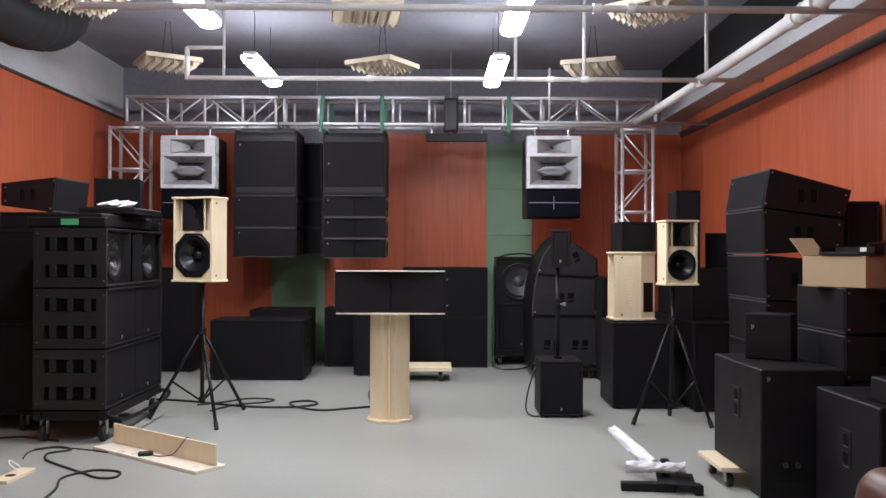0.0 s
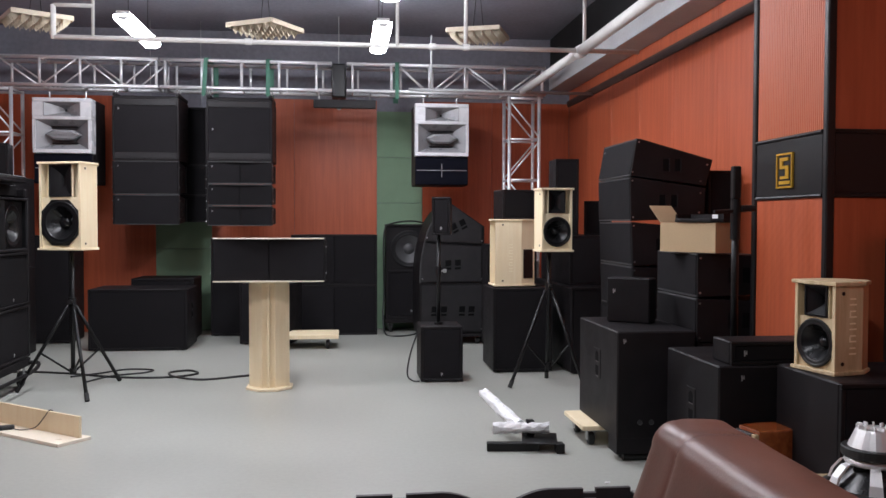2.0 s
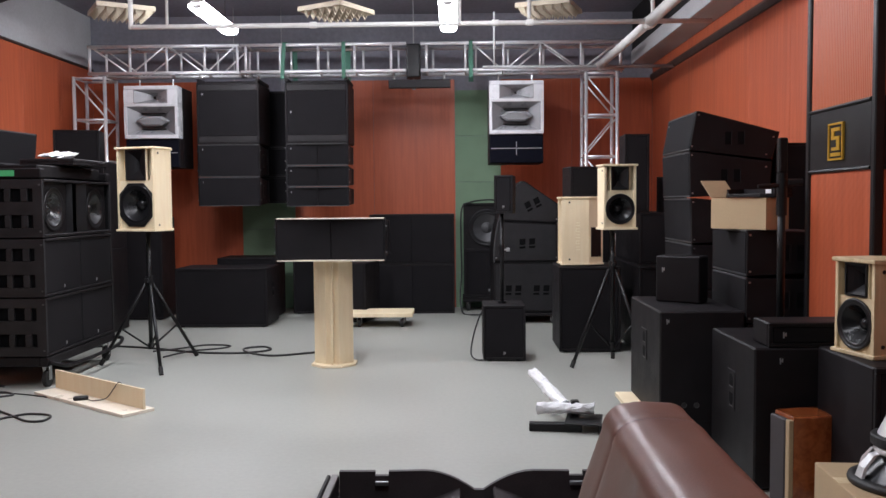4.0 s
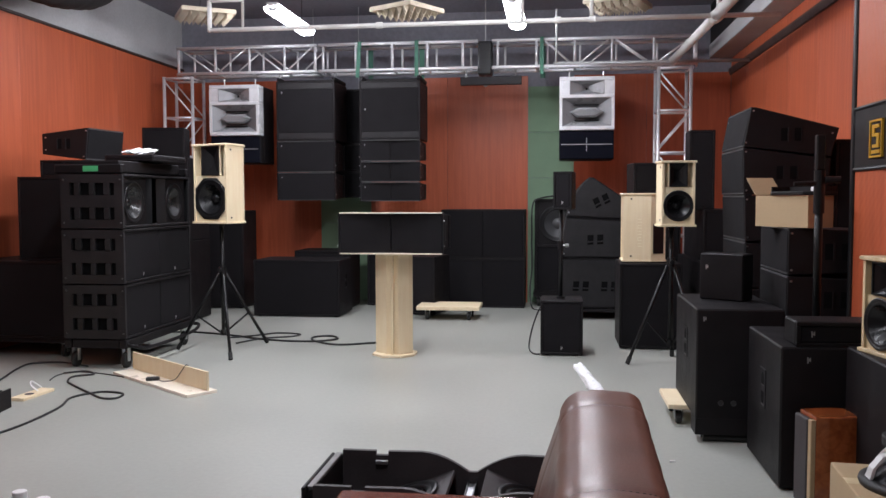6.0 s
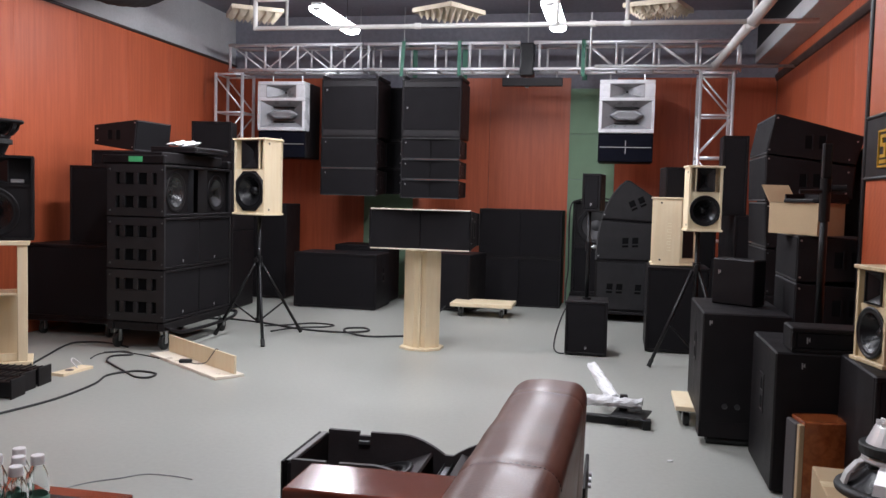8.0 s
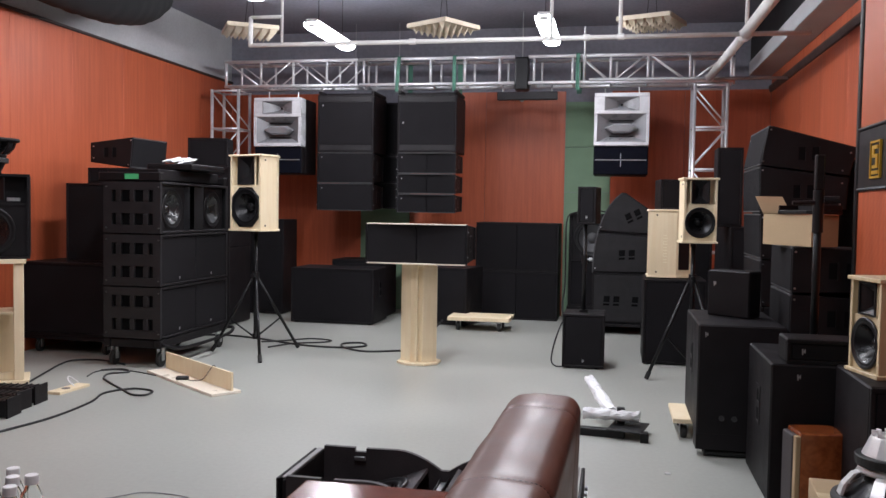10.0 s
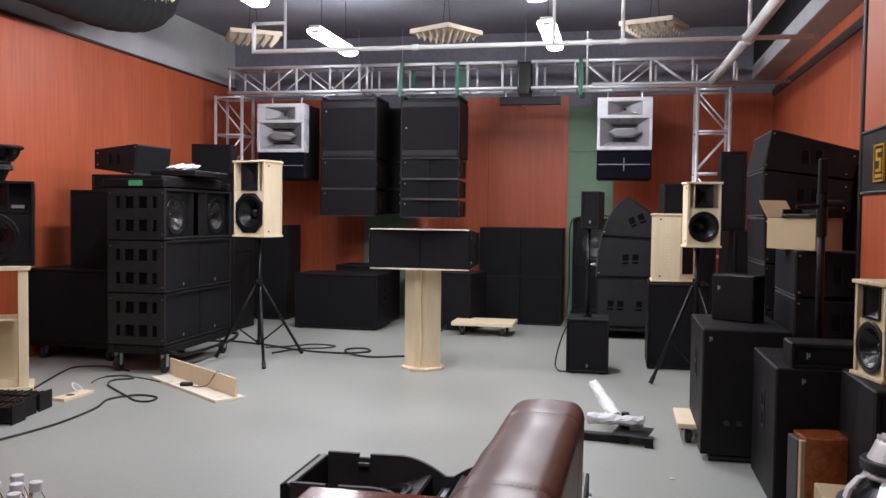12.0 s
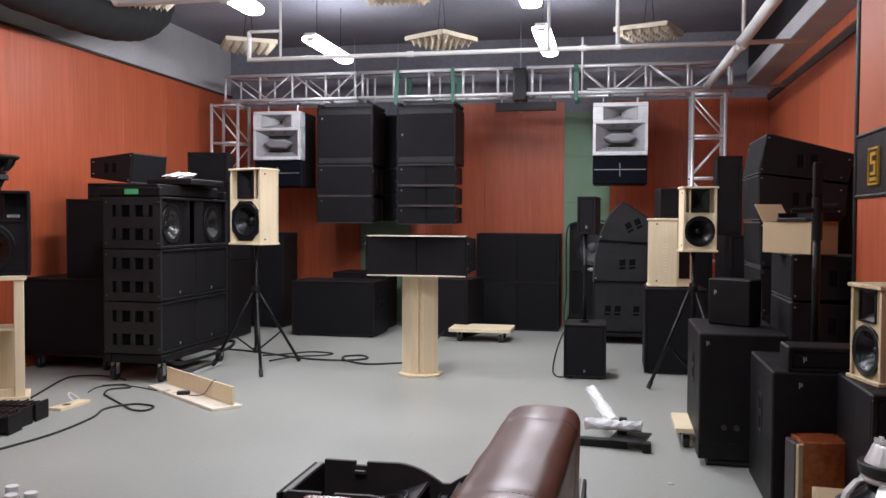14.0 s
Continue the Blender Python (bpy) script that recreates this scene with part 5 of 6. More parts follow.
def big_driver(m, label, r=0.19, group="loose woofers", chrome=True):
    """A loose woofer: flange, spider basket with spokes, magnet. Local z up, flange at the bottom."""
    t = thing("loose_woofer", m, label, "woofer", group)
    mat = M_CHROME if chrome else M_BLACK
    part("flange", lathe(B(), [(r * 0.86, 0.0), (r, 0.0), (r * 1.02, 0.012), (r, 0.024), (r * 0.9, 0.03), (r * 0.84, 0.03), (r * 0.86, 0.0)], seg=40), M_RUBBER if chrome else M_BLACK, t, smooth=True)
    for k in range(6):
        a = 2 * math.pi * k / 6
        u = Vector((math.cos(a), math.sin(a), 0))
        v = Vector((-math.sin(a), math.cos(a), 0))
        bm = B()
        pr = [(r * 0.90, 0.03), (r * 0.84, 0.07), (r * 0.66, 0.115), (r * 0.46, 0.13)]
        rows = []
        for i, (rr, z) in enumerate(pr):
            hw = 0.026 - 0.003 * i
            rows.append([bm.verts.new(u * q + v * s + Vector((0, 0, z))) for q, s in ((rr, -hw), (rr, hw), (rr - 0.012, hw), (rr - 0.012, -hw))])
        for a1, b1 in zip(rows, rows[1:]):
            for i in range(4):
                bm.faces.new((a1[i], a1[(i + 1) % 4], b1[(i + 1) % 4], b1[i]))
        bm.faces.new(rows[0][::-1])
        bm.faces.new(rows[-1])
        part("spoke", bm, mat, t)
    part("cone", lathe(B(), [(r * 0.84, 0.02), (r * 0.6, 0.07), (r * 0.35, 0.115)], seg=36), M_CONE, t, smooth=True)
    part("basket_rim", lathe(B(), [(r * 0.4, 0.115), (r * 0.55, 0.12), (r * 0.56, 0.135), (r * 0.5, 0.15), (r * 0.4, 0.15)], seg=36), mat, t, smooth=True)
    part("magnet", lathe(B(), [(0, 0.15), (r * 0.60, 0.15), (r * 0.62, 0.155), (r * 0.62, 0.185), (r * 0.60, 0.19), (0, 0.19)], seg=36), M_RUBBER, t)
    cap = part("heat_sink", lathe(B(), [(r * 0.50, 0.19), (r * 0.48, 0.20), (r * 0.36, 0.255), (r * 0.34, 0.262), (0.03, 0.262), (0.028, 0.245), (0, 0.245)], seg=24), mat, t)
    for k in range(12):
        a = 2 * math.pi * k / 12
        part("fin", bx(B(), -0.004, 0.004, r * 0.24, r * 0.345, 0.2625, 0.276, 0.001), mat, cap).matrix_local = pose(0, 0, 0, 0, 0, math.degrees(a))
    return t


bd = big_driver(pose(-3.30, 5.60, 1.775, 180, 0, 0), "black loose woofer lying face up on a speaker", 0.20, chrome=False)
bd.matrix_world = pose(-3.42, 5.52, 1.617 + 0.276, 180, 0, 0)

# ---------------- things on the floor, west side ----------------
lp = thing("plank_profile", pose(-1.915, 5.875, 0, 0, 0, -37), "pale plywood L shaped profile lying on the floor", "plank")
part("base_board", bx(B(), -0.585, 0.585, -0.12, 0.12, 0, 0.022, 0.002), M_BRIGHT_CREAM, lp, "bright cream base board")
part("upright_board", bx(B(), -0.585, 0.57, 0.045, 0.063, 0.0225, 0.16, 0.002), M_PINE, lp)
plug = thing("cable_plug", pose(-1.98, 5.85, 0.022, 0, 0, 20), "black plug lying on the wooden profile", "plug")
part("plug_body", bx(B(), -0.05, 0.05, -0.02, 0.02, 0, 0.03, 0.008), M_PLASTIC, plug)
cord = part("cord", tube(B(), [(0.01, -0.05, 0.036), (0.08, -0.03, 0.03), (0.17, 0.01, 0.05), (0.23, 0.034, 0.12), (0.262, 0.054, 0.166), (0.28, 0.072, 0.14), (0.29, 0.082, 0.04), (0.31, 0.095, 0.028)], 0.0035), M_CABLE, plug, smooth=True)
cord.matrix_local = pose(-1.98, 5.85, 0.022, 0, 0, 20).inverted() @ pose(-1.915, 5.875, 0, 0, 0, -37)
bo = thing("test_board", pose(-2.64, 5.37, 0, 0, 0, 86), "small pale plywood board with a socket on the floor", "board")
part("board", bx(B(), -0.17, 0.16, -0.055, 0.055, 0, 0.022, 0.002), M_PINE, bo)
part("hole", lathe(B(), [(0, 0.0235), (0.03, 0.0235), (0.032, 0.022)], Matrix.Translation((-0.04, 0, 0)), 16), M_PLASTIC, bo)
part("white_wire", tube(B(), [(0.05, 0.0, 0.023), (0.06, 0.06, 0.06), (0.12, 0.10, 0.075), (0.16, 0.06, 0.03), (0.2, 0.08, 0.006)], 0.005), M_HOUSING, bo, smooth=True)
mods = [(-2.82, 4.92, 8), (-2.80, 4.73, 5), (-2.74, 4.54, 9), (-2.84, 4.34, 4)]
for x, y, r in mods:
    md = thing("amplifier_module", pose(x, y, 0, 0, 0, r), "black ribbed amplifier module lying on the floor", "amplifier", "amplifier modules")
    part("chassis", bx(B(), -0.24, 0.24, -0.07, 0.07, 0.01, 0.115, 0.006), M_PLASTIC, md)
    part("front_plate", bx(B(), -0.255, -0.241, -0.085, 0.085, 0, 0.13, 0.003), M_BLACK, md)
    part("rear_plate", bx(B(), 0.241, 0.255, -0.085, 0.085, 0, 0.13, 0.003), M_BLACK, md)
    for k in range(9):
        part("fin", bx(B(), -0.20 + 0.05 * k, -0.194 + 0.05 * k, -0.06, 0.06, 0.1155, 0.122), M_BLACK, md)


def cable(pts, r, label, mat=None):
    o = part("cable", tube(B(), [(x, y, r + dz) for x, y, dz in pts], r, 8, 7), mat or M_CABLE, smooth=True)
    return tagged(o, label, "cable", "floor cables")


cable([(-2.35, 3.94, 0), (-2.30, 4.16, 0), (-2.22, 4.58, 0), (-2.24, 5.03, 0), (-2.32, 5.32, 0), (-2.22, 5.50, 0), (-2.10, 5.51, 0), (-2.01, 5.46, 0), (-2.00, 5.34, 0), (-2.10, 5.33, 0), (-2.26, 5.46, 0), (-2.55, 5.71, 0), (-2.65, 5.82, 0), (-2.70, 5.98, 0), (-2.59, 6.09, 0), (-2.72, 6.18, 0), (-2.85, 6.09, 0)], 0.008, "black cable lying in a loop on the floor")
cable([(-3.08, 5.47, 0), (-3.23, 5.91, 0), (-3.33, 6.21, 0), (-3.35, 6.43, 0), (-3.12, 6.51, 0), (-2.81, 6.38, 0)], 0.008, "black cable running under the dolly")
cable([(-2.81, 5.84, 0), (-2.86, 6.03, 0), (-2.79, 6.16, 0), (-2.56, 6.13, 0), (-2.28, 6.01, 0)], 0.005, "thin black cable beside the board")
cable([(-2.95, 8.15, 0), (-2.72, 8.2, 0), (-2.3, 8.08, 0), (-1.75, 7.82, 0), (-1.32, 7.78, 0), (-1.1, 7.94, 0), (-1.2, 8.12, 0), (-1.36, 8.02, 0), (-1.25, 7.72, 0.012), (-1.0, 7.63, 0), (-0.72, 7.75, 0), (-0.52, 7.85, 0)], 0.010, "black cable looped on the floor behind the tripod")
cable([(-2.0, 7.6, 0), (-1.85, 7.9, 0), (-1.6, 8.05, 0), (-1.55, 8.2, 0), (-1.8, 8.25, 0), (-2.0, 8.05, 0), (-2.2, 7.9, 0)], 0.008, "black cable coiled under the tripod")
cable([(-0.56, 7.75, 0), (-0.6, 8.0, 0), (-0.66, 8.5, 0), (-0.66, 8.9, 0), (-0.6, 9.4, 0.1)], 0.009, "black cable running to a bass cabinet")
cable([(-1.15, 3.10, 0), (-1.07, 3.24, 0), (-0.97, 3.33, 0), (-0.88, 3.42, 0), (-0.74, 3.43, 0), (-0.63, 3.41, 0)], 0.0035, "thin grey wire lying on the floor", M_GREYPIPE)

# ---------------- white wrapped bracket ----------------
wb = thing("wall_bracket", pose(1.33, 5.25, 0), "black steel bracket with an arm wrapped in white plastic", "bracket")
bm = B()
bx(bm, -0.2, 0.12, -0.21, -0.15, 0.0, 0.05, 0.004)
o = part("base_bar", bm, M_STAND, wb)
o.matrix_local = pose(0, 0, 0, 0, 0, -6)
o = part("base_plate", bx(B(), -0.02, 0.2, -0.22, 0.05, 0.05, 0.06, 0.003), M_STAND, wb)
o.matrix_local = pose(0.05, -0.02, 0, 0, 0, -12)
part("leg", bx(B(), 0.19, 0.24, -0.29, -0.22, 0, 0.06, 0.004), M_STAND, wb)
part("clamp", bx(B(), 0.05, 0.10, -0.08, -0.03, 0.0605, 0.16, 0.006), M_STAND, wb)


def wrapped(p, q, r0, r1):
    bm = B()
    rod(bm, p, q, r0, 16, r1)
    bmesh.ops.subdivide_edges(bm, edges=[e for e in bm.edges if abs((e.verts[0].co - e.verts[1].co).length) > 0.1], cuts=9)
    for v in bm.verts:
        v.co += Vector((noise.noise(v.co * 35), noise.noise(v.co * 35 + Vector((9, 0, 0))), noise.noise(v.co * 35 + Vector((0, 9, 0))))) * 0.013
    return bm


part("wrapped_arm", wrapped((-0.14, 0.45, 0.235), (0.02, 0.0, 0.10), 0.035, 0.044), M_WRAP, wb, "arm wound in white plastic film")
part("wrapped_bar", wrapped((-0.16, -0.04, 0.11), (0.19, -0.09, 0.115), 0.036, 0.032), M_WRAP, wb, "bar wound in white plastic film")
scrap = part("paper_scrap", prism(B(), [(0, 0), (0.03, 0.004), (0.034, 0.018), (0.008, 0.02)], "z", 0.0005, 0.006), M_PAPER)
scrap.matrix_world = pose(1.63, 4.36, 0)
tagged(scrap, "small scrap of white paper on the floor", "paper")


# ---------------- east side stacks ----------------
# cabinets that look to the west: front at -x after a turn of -90 degrees
def west(x, y, z, rz=0):
    return pose(x, y, z, 0, 0, -90 + rz)


wbd = thing("wheel_board", pose(2.08, 5.28, 0), "pale plywood transport board on casters under a subwoofer", "dolly", "wheel boards")
part("board", bx(B(), -0.36, 0.3, -0.17, 0.28, 0.10, 0.13, 0.004), M_PINE, wbd)
for sx in (-0.29, 0.24):
    for sy in (-0.11, 0.2):
        caster(wbd, sx, sy, 0.04, 0.099)
s1 = sub_cabinet("subwoofer", pose(2.063, 4.752, 0.131), 0.478, 0.80, 0.634, "large black subwoofer with side handles on a wheel board", handles=True, jacks=True, feet=False, grille=False, badge=-0.195, badge_z=0.578)
part("skid", bx(B(), -0.239, 0.239, 0.004, 0.16, -0.086, 0.007), M_BLACK, s1)
for yy in (0.04, 0.12):
    part("skid_wheel", rod(B(), (-0.19, yy, -0.1085), (0.19, yy, -0.1085), 0.0225, 12), M_RUBBER, s1)
sub_cabinet("small_speaker", pose(2.03, 5.185, 0.766, 0, 0, -36), 0.28, 0.15, 0.285, "small black stage monitor standing on a subwoofer", "speaker", feet=False, grille=False, badge=-0.09, badge_z=0.20)
s2 = sub_cabinet("subwoofer", pose(2.345, 3.97, 0), 0.52, 0.68, 0.69, "black subwoofer with side handles standing by the pillar", handles=True, badge=-0.135, badge_z=0.63, grille=False)
sub_cabinet("flat_speaker", pose(2.385, 3.985, 0.691), 0.46, 0.22, 0.118, "long flat black speaker lying on a subwoofer", "speaker", feet=False, badge=-0.155)
s3 = sub_cabinet("subwoofer", pose(2.68, 3.37, 0), 0.64, 0.555, 0.71, "black subwoofer by the pillar with a wooden speaker on it", badge=False)
wooden_monitor("wooden_speaker", pose(2.407, 3.672, 0.711, 0, 0, -77), 0.25, 0.25, 0.425, "unpainted plywood speaker with carved lettering on a black subwoofer", M_OAK, text=True)
sub_cabinet("small_speaker", pose(2.98, 3.72, 0.711, 0, 0, -30), 0.3, 0.28, 0.62, "black speaker standing behind a wooden one", "speaker", feet=False, badge=False)

# tall leaning stack of line array elements: wedges, the upper ones tipped back
sub_cabinet("subwoofer", west(2.36, 6.425, 0), 0.80, 0.55, 0.75, "black bass cabinet at the foot of an array stack", badge=False)
for prof in ([(0.02, 0.752), (0.01, 1.08), (0.52, 1.06), (0.52, 0.77)],
             [(0.01, 1.083), (0.0, 1.41), (0.52, 1.365), (0.52, 1.10)],
             [(-0.005, 1.413), (-0.012, 1.742), (0.58, 1.665), (0.57, 1.44)],
             [(-0.012, 1.745), (0.035, 2.025), (0.63, 1.875), (0.58, 1.672)]):
    array_wedge("array_speaker", west(2.338, 6.425, 0), 0.79, prof, "large black line array element in a leaning stack", "wall array stack")
sub_cabinet("column_speaker", pose(3.10, 6.14, 0), 0.24, 0.45, 1.80, "tall narrow black speaker between a stack and the wall", "speaker", badge=False)
# lower pair in front of it
sub_cabinet("subwoofer", west(2.335, 5.125, 0), 0.64, 0.56, 0.685, "black bass cabinet under two line array elements", badge=False)
for z in (0.686, 0.956):
    array_wedge("array_speaker", west(2.32, 5.125, z), 0.65, [(0, 0), (0, 0.267), (0.53, 0.25), (0.53, 0.017)], "black line array element, one of two stacked", "low array pair")
ct = thing("open_carton", pose(2.309, 4.925, 1.224, 0, 0, -62.3), "open brown cardboard carton lying on black speakers", "carton")
bm = B()
for a in ((-0.209, 0.209, 0, 0.005, 0, 0.18), (-0.209, 0.209, 0.175, 0.18, 0, 0.18), (-0.209, -0.204, 0.0051, 0.1749, 0, 0.18), (0.204, 0.209, 0.0051, 0.1749, 0, 0.18), (-0.2039, 0.2039, 0.0051, 0.1749, 0, 0.005)):
    bx(bm, *a)
part("box", bm, M_CARD, ct)
fl = part("flap", bx(B(), -0.155, 0.0, -0.02, 0.15, 0, 0.004), M_CARD, ct)
fl.matrix_local = pose(-0.209, 0.02, 0.181, 0, 42, -12)
tray = thing("tray", pose(2.309, 4.925, 1.4055, 0, 0, -62.3), "flat black plastic tray lying across an open carton", "tray")
bm = prism(B(), [(-0.12, 0.03), (-0.06, -0.015), (0.18, -0.015), (0.24, 0.03), (0.24, 0.175), (-0.12, 0.175)], "z", 0.0, 0.022, 0.004)
part("body", bm, M_BLACK, tray)
bm = B()
bx(bm, -0.115, 0.235, 0.163, 0.174, 0.0222, 0.05)
bx(bm, -0.119, -0.108, 0.035, 0.1625, 0.0222, 0.05)
bx(bm, 0.228, 0.239, 0.035, 0.1625, 0.0222, 0.05)
part("rim", bm, M_BLACK, tray)
part("sticker", bx(B(), 0.06, 0.10, 0.158, 0.1625, 0.024, 0.048), M_PAPER, tray, "small white sticker")

ls = thing("lighting_stand", pose(2.36, 4.39, 0.691), "black steel stand with clamps standing on a subwoofer", "stand")
part("tube", rod(B(), (0, 0, 0.0), (0, 0, 0.80), 0.020, 14), M_STAND, ls, smooth=True)
part("sleeve", rod(B(), (0, 0, 0.62), (0, 0, 0.84), 0.027, 14), M_STAND, ls)
part("crossbar", rod(B(), (-0.13, -0.02, 0.77), (0.06, 0.0, 0.78), 0.011, 10), M_PLASTIC, ls)
part("head", bx(B(), -0.022, 0.022, -0.022, 0.022, 0.84, 1.02, 0.006), M_STAND, ls)
part("knob", rod(B(), (0.02, -0.03, 0.79), (0.09, -0.04, 0.79), 0.018, 10), M_PLASTIC, ls)
part("foot", rod(B(), (0, 0, 0), (0, 0, 0.03), 0.09, 20), M_TRIM, ls)

# lute shaped speaker, carton and loose woofers
lu = thing("shelf_speaker", pose(2.14, 3.81, 0, 0, 0, -80), "lacquered burl wood speaker with curved sides and brown grille", "speaker")
b = B()
last = None
for k in range(15):
    u = k / 14
    y = 0.028 + 0.39 * u
    half = 0.076 + 0.014 * math.sin(math.pi * min(1, u * 1.6)) - 0.05 * max(0, u - 0.35) ** 1.3
    top = 0.42 - 0.30 * max(0.0, (u - 0.5) / 0.5) ** 1.9
    ring = [b.verts.new(p) for p in ((-half, y, 0), (-half, y, top - 0.006), (-half + 0.006, y, top), (half - 0.006, y, top), (half, y, top - 0.006), (half, y, 0))]
    if last:
        for i in range(6):
            b.faces.new((last[i], ring[i], ring[(i + 1) % 6], last[(i + 1) % 6]))
    else:
        b.faces.new(ring)
    last = ring
b.faces.new(last[::-1])
bmesh.ops.recalc_face_normals(b, faces=b.faces[:])
part("body", b, M_CHERRY, lu)
part("front_strip", bx(B(), 0.048, 0.078, 0.004, 0.0275, 0.0, 0.405, 0.003), M_CARD, lu, "pale front strip")
part("grille", bx(B(), -0.075, 0.047, 0.0, 0.0275, 0.002, 0.405, 0.006), M_INNER, lu, "dark brown cloth grille")
cx = thing("carton", pose(2.40, 3.22, 0, 0, 0, -4), "closed brown cardboard carton with loose woofers on it", "carton")
part("box", bx(B(), -0.26, 0.28, -0.26, 0.22, 0, 0.305, 0.004), M_CARD, cx)
part("tape", bx(B(), -0.261, 0.281, -0.05, 0.02, 0.3052, 0.3058), M_OAK, cx, "strip of packing tape")
big_driver(pose(2.38, 3.17, 0.306), "polished loose woofer lying face down on a carton", 0.20)

# ---------------- seating corner ----------------
so = thing("leather_sofa", pose(1.093, 0.0, 0, 0, 0, -1.5), "brown leather sofa with stitched rounded backrest seen from behind", "sofa")


def cushion(x0, x1, y0, y1, z0, z1, rad, name, seg=5):
    bm = bx(B(), x0, x1, y0, y1, z0, z1, rad, seg)
    for v in bm.verts:
        v.co.z += 0.001 * noise.noise(v.co * 7)
        v.co.x += 0.001 * noise.noise(v.co * 6 + Vector((3, 1, 0)))
    return part(name, bm, M_LEATHER, so, smooth=True)


SEAMS = (1.93, 1.31, 0.65)


def back_section(y, out=0.0):
    """Closed outline of the upholstered back at one depth: round shoulders, slightly crowned, drawn in at the seams."""
    end = min(1.0, max(0.0, (2.14 - y) / 0.06))
    e = 1 - math.sqrt(max(0.0, 1 - (1 - end) ** 2))
    pinch = sum(math.exp(-((y - q) / 0.012) ** 2) for q in SEAMS)
    w = 0.107 - 0.05 * e - 0.0025 * pinch + out
    top = 0.885 - 0.055 * e - 0.003 * pinch + out
    r = 0.068
    flare = min(1.0, max(0.0, (2.14 - y) / 0.8))
    bulge = 0.05 * (1 - flare)
    pts = [(-w - 0.06 * flare - 2.4 * bulge, 0.30), (-w - 0.06 * flare - 2.2 * bulge, 0.45), (-w - 0.028 * flare - bulge, 0.68)]
    pts += [(-w + r - r * math.cos(a), top - r + r * math.sin(a)) for a in [k * math.pi / 16 for k in range(9)]]
    pts += [(-0.025, top + 0.003), (0.0, top + 0.004), (0.025, top + 0.003)]
    q = 0.045
    pts += [(w - q + q * math.cos(a), top - q + q * math.sin(a)) for a in [k * math.pi / 16 for k in range(8, -1, -1)]]
    return pts + [(w - 0.022 * flare, 0.68), (w - 0.05 * flare, 0.45), (w - 0.05 * flare, 0.30)]


bm = B()
last = None
ys = sorted([-0.4 + 0.02 * k for k in range(125)] + [2.09 + 0.05 * math.sin(k * math.pi / 16) for k in range(1, 9)] + [q + u for q in SEAMS for u in (-0.014, -0.007, 0.0, 0.007, 0.014)])
for y in ys:
    ring = []
    for x, z in back_section(y):
        p = Vector((x, y, z))
        n1 = noise.noise(p * 7) * 0.0022 + noise.noise(Vector((x * 30, y * 12, z * 30))) * 0.0008
        ring.append(bm.verts.new((x + n1 * (1 if x > 0 else -1), y, z + n1)))
    if last:
        for k in range(len(ring)):
            bm.faces.new((last[k], ring[k], ring[(k + 1) % len(ring)], last[(k + 1) % len(ring)]))
    else:
        bm.faces.new(ring)
    last = ring
bm.faces.new(last[::-1])
bmesh.ops.recalc_face_normals(bm, faces=bm.faces[:])
back = part("backrest", bm, M_LEATHER, so, smooth=True)
for yy in SEAMS:
    bm = B()
    line = [Vector((x, yy, z)) for x, z in back_section(yy, 0.0002)[3:-3]]
    for a, b in zip(line, line[1:]):
        n = max(1, int((b - a).length / 0.009))
        for k in range(n):
            tube(bm, [a.lerp(b, (k + 0.2) / n), a.lerp(b, (k + 0.7) / n)], 0.0011, 5, 1)
    part("stitching", bm, M_CABLE, back)
cushion(-0.74, -0.175, -0.2, 1.82, 0.24, 0.42, 0.05, "seat_cushion")
part("base", bx(B(), -0.74, 0.04, -0.36, 1.84, 0.07, 0.239, 0.01), M_LEATHER, so)
for sx in (-0.68, -0.02):
    for sy in (-0.3, 1.78):
        part("leg", rod(B(), (sx, sy, 0), (sx, sy, 0.07), 0.025, 12, 0.03), M_MAHOG, so)

tb = thing("side_table", pose(0.72, 2.05, 0), "narrow polished mahogany side table beside the sofa", "table")
part("tabletop", bx(B(), -0.30, 0.30, -0.12, 0.12, 0.52, 0.56, 0.008, 2), M_MAHOG, tb)
part("apron", bx(B(), -0.285, 0.285, -0.105, 0.105, 0.30, 0.52, 0.004), M_MAHOG, tb)
for sx in (-0.245, 0.245):
    for sy in (-0.075, 0.075):
        part("leg", bx(B(), sx - 0.025, sx + 0.025, sy - 0.025, sy + 0.025, 0, 0.30, 0.004), M_MAHOG, tb)
t2 = thing("coffee_table", pose(-0.75, 1.45, 0), "polished mahogany coffee table with water bottles", "table")
part("tabletop", bx(B(), -0.55, 0.55, -0.7, 0.75, 0.355, 0.39, 0.008, 2), M_MAHOG, t2)
part("top_inlay", bx(B(), -0.47, 0.47, -0.62, 0.67, 0.3905, 0.3925), M_PLASTIC, t2, "black glass inlay")
for sx in (-0.49, 0.49):
    for sy in (-0.64, 0.69):
        part("leg", bx(B(), sx - 0.03, sx + 0.03, sy - 0.03, sy + 0.03, 0, 0.355, 0.004), M_MAHOG, t2)

bt = thing("water_bottle", pose(-0.307, 1.869, 0.393), "clear plastic water bottle with white cap and green label", "bottle", "water bottles")
part("bottle_body", lathe(B(), [(0, 0.002), (0.026, 0.0), (0.031, 0.006), (0.032, 0.05), (0.030, 0.055), (0.032, 0.06), (0.032, 0.14), (0.028, 0.16), (0.018, 0.182), (0.0135, 0.19), (0.0135, 0.2)], seg=24), M_GLASS, bt, smooth=True)
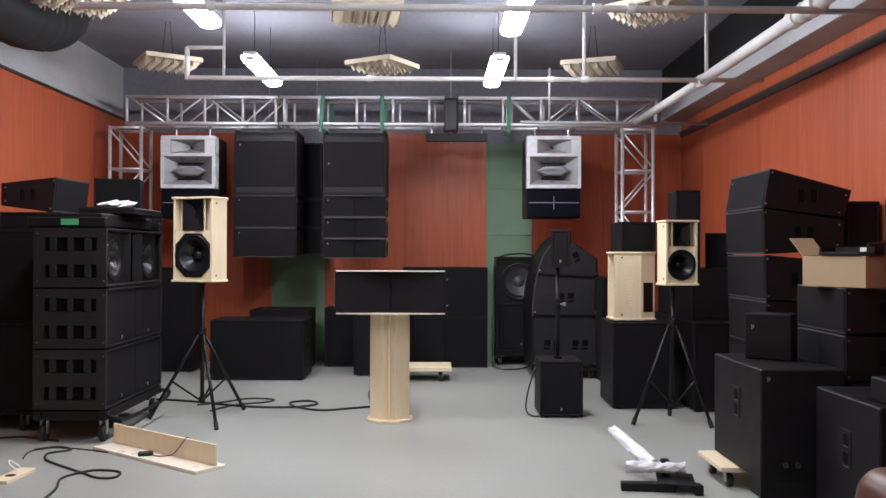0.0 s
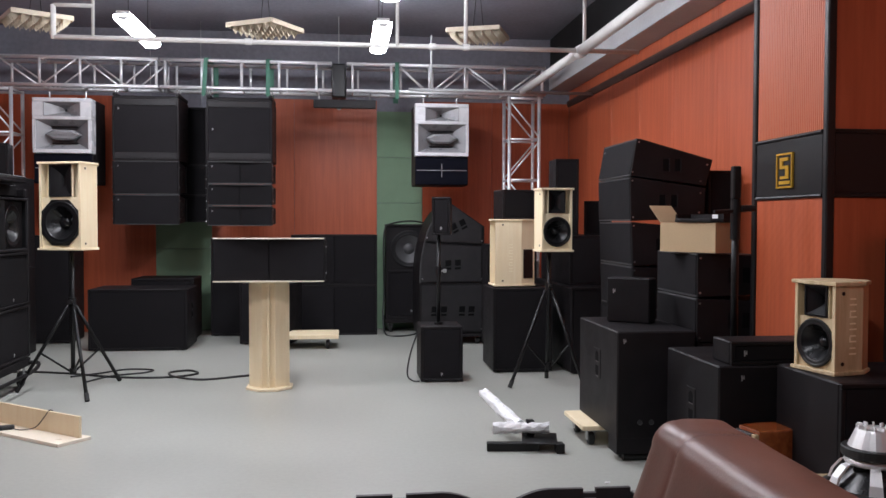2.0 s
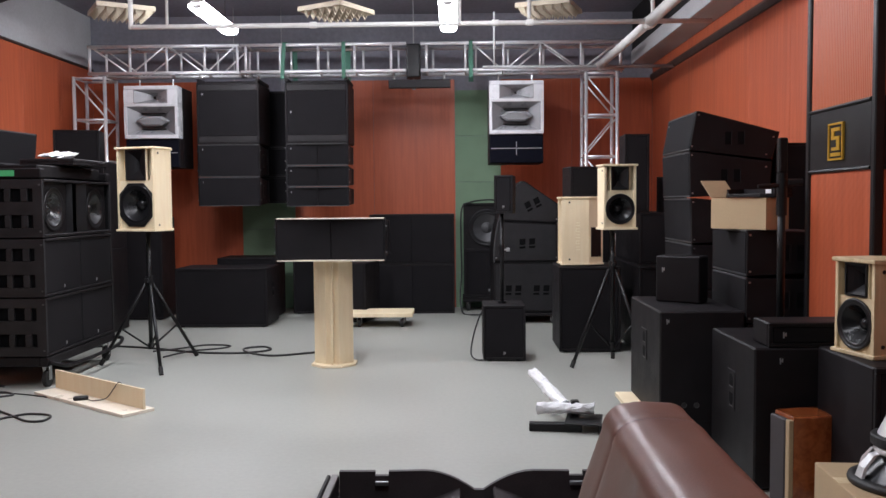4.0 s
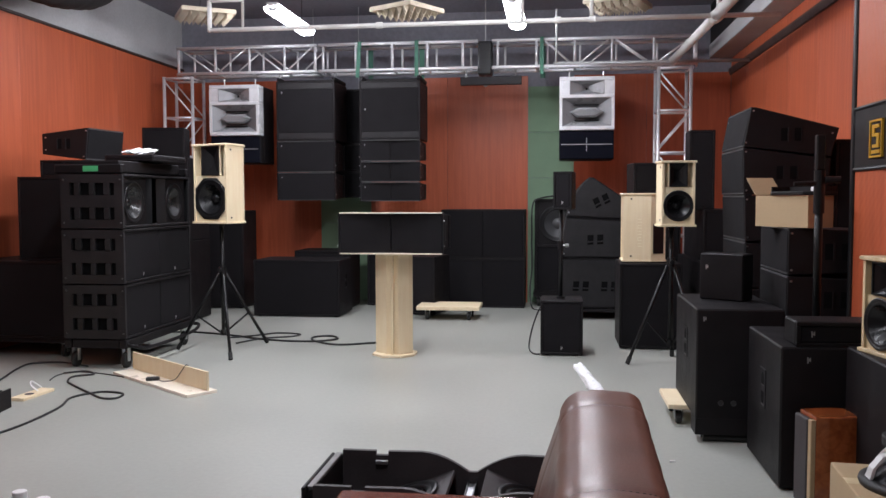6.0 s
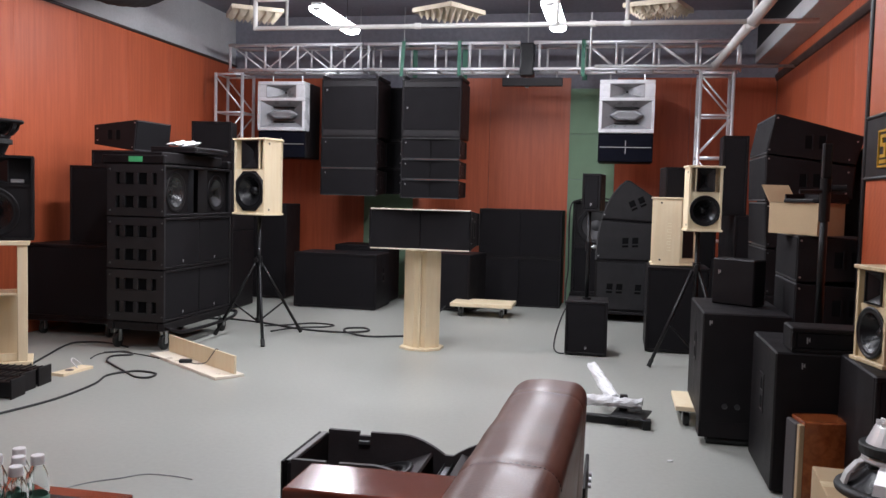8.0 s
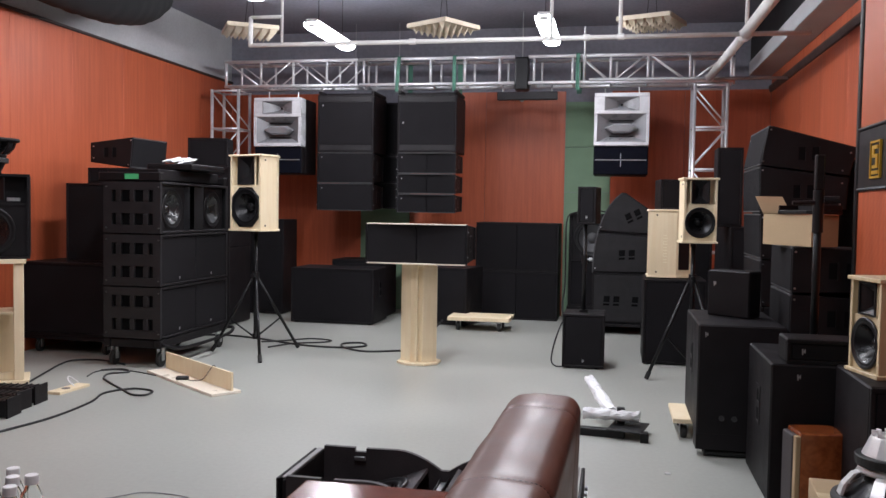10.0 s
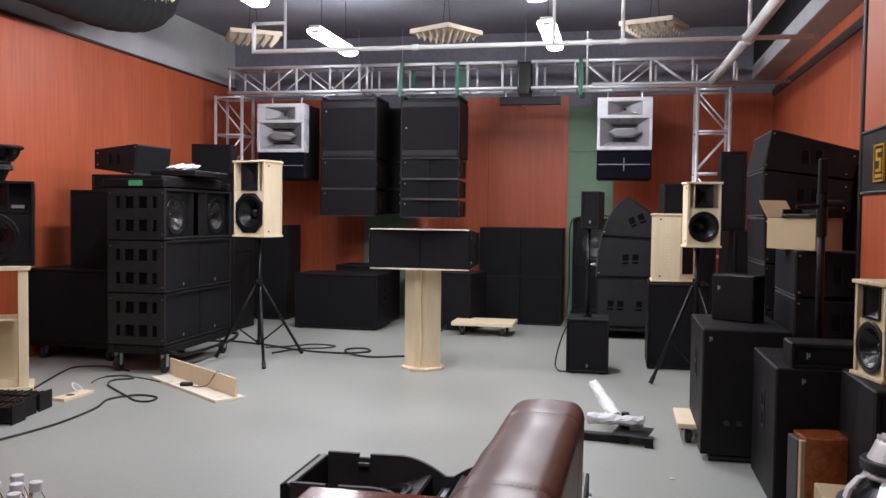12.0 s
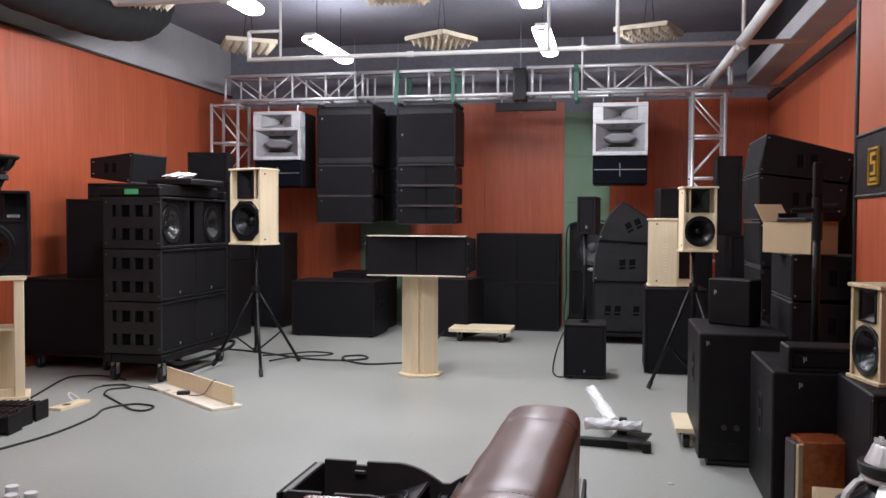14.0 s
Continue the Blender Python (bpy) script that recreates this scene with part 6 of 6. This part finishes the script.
part("label", lathe(B(), [(0.0325, 0.045), (0.0328, 0.046), (0.0328, 0.10), (0.0325, 0.101)], seg=24), M_LABEL, bt, "green paper label", smooth=True)
part("cap", lathe(B(), [(0.0138, 0.190), (0.019, 0.190), (0.019, 0.214), (0.0175, 0.2165), (0, 0.2165)], seg=20), M_CAP, bt)
for x, y in ((-0.297, 1.765), (-0.401, 1.911), (-0.349, 1.842), (-0.418, 1.835), (-0.36, 1.74)):
    copy_thing(bt, pose(x, y, 0.393, 0, 0, 40 * x * 10))

# line array element lying on its back, front open
oc = thing("open_array_speaker", pose(0.745, 2.56, 0), "black line array cabinet lying on its back, grilles taken off", "line array speaker")
HW, HD = 0.495, 0.2


def plate_profile():
    pts = [(-HW + 0.03, 0.02), (-HW + 0.03, 0.50), (-0.345, 0.50), (-0.345, 0.485), (-0.30, 0.485), (-0.30, 0.50), (-0.18, 0.502)]
    for k in range(1, 7):
        a = k / 6
        pts.append((-0.18 + 0.165 * a, 0.502 - 0.065 * a ** 1.8))
    pts += [(-p[0], p[1]) for p in pts[::-1]]
    return pts


for y0 in (-HD, HD - 0.018):
    part("side_board", prism(B(), plate_profile(), "y", y0, y0 + 0.018), M_INNER, oc)
part("bottom_board", bx(B(), -HW + 0.03, HW - 0.03, -HD + 0.019, HD - 0.019, 0.02, 0.05), M_BLACK, oc)
for s in (-1, 1):
    x0, x1 = sorted((s * HW, s * (HW - 0.029)))
    part("end_board", bx(B(), x0 + (0.012 if s < 0 else 0), x1 - (0.012 if s > 0 else 0), -HD + 0.01, HD - 0.01, 0.02, 0.485, 0.003), M_BLACK, oc)
    r = part("rigging_plate", bx(B(), s * (HW + 0.006) - 0.006, s * (HW + 0.006) + 0.006, -HD + 0.012, HD - 0.012, 0.0, 0.488, 0.003), M_BLACK, oc, "black steel rigging plate")
    xa, xb = sorted((s * (HW - 0.028), s * (HW - 0.006)))
    part("top_strip", bx(B(), xa, xb, -HD + 0.019, HD - 0.019, 0.4855, 0.4915, 0.002), M_DUSTY, r, "dusty grey steel strip")
    for k in range(3):
        part("rigging_pin", rod(B(), (s * (HW + 0.016), -0.06 + 0.06 * k, 0.455), (s * (HW + 0.026), -0.06 + 0.06 * k, 0.455), 0.009, 10), M_STEEL, r)
    tilt = Matrix.Translation((s * 0.25, 0, 0.37)) @ Matrix.Rotation(radians(s * 22), 4, "Y")
    bf = part("baffle", holed_board(B(), -0.215, 0.2, -HD + 0.02, HD - 0.02, -0.012, 0.0, 0, 0, 0.155), M_INNER, oc)
    bf.matrix_local = tilt @ Matrix.Rotation(radians(90), 4, "X")
    dv = driver(oc, 0.165, (0, 0, 0), Matrix(), cone_mat=M_CONE, name="woofer")
    dv.matrix_local = tilt @ Matrix.Translation((0, 0, 0.003))
    part("handle_bar", bx(B(), s * 0.3225 - 0.022, s * 0.3225 + 0.022, HD - 0.03, HD - 0.019, 0.455, 0.47, 0.002), M_STEEL, oc)
wg = B()
for s in (-1, 1):
    prism(wg, [(s * 0.012, 0.05), (s * 0.05, 0.05), (s * 0.016, 0.41), (s * 0.012, 0.41)][::s], "y", -HD + 0.02, HD - 0.02)
part("waveguide", wg, M_PLASTIC, oc)
part("slot_trim", bx(B(), -0.011, 0.011, -HD + 0.03, HD - 0.03, 0.38, 0.40), M_STEEL, oc)
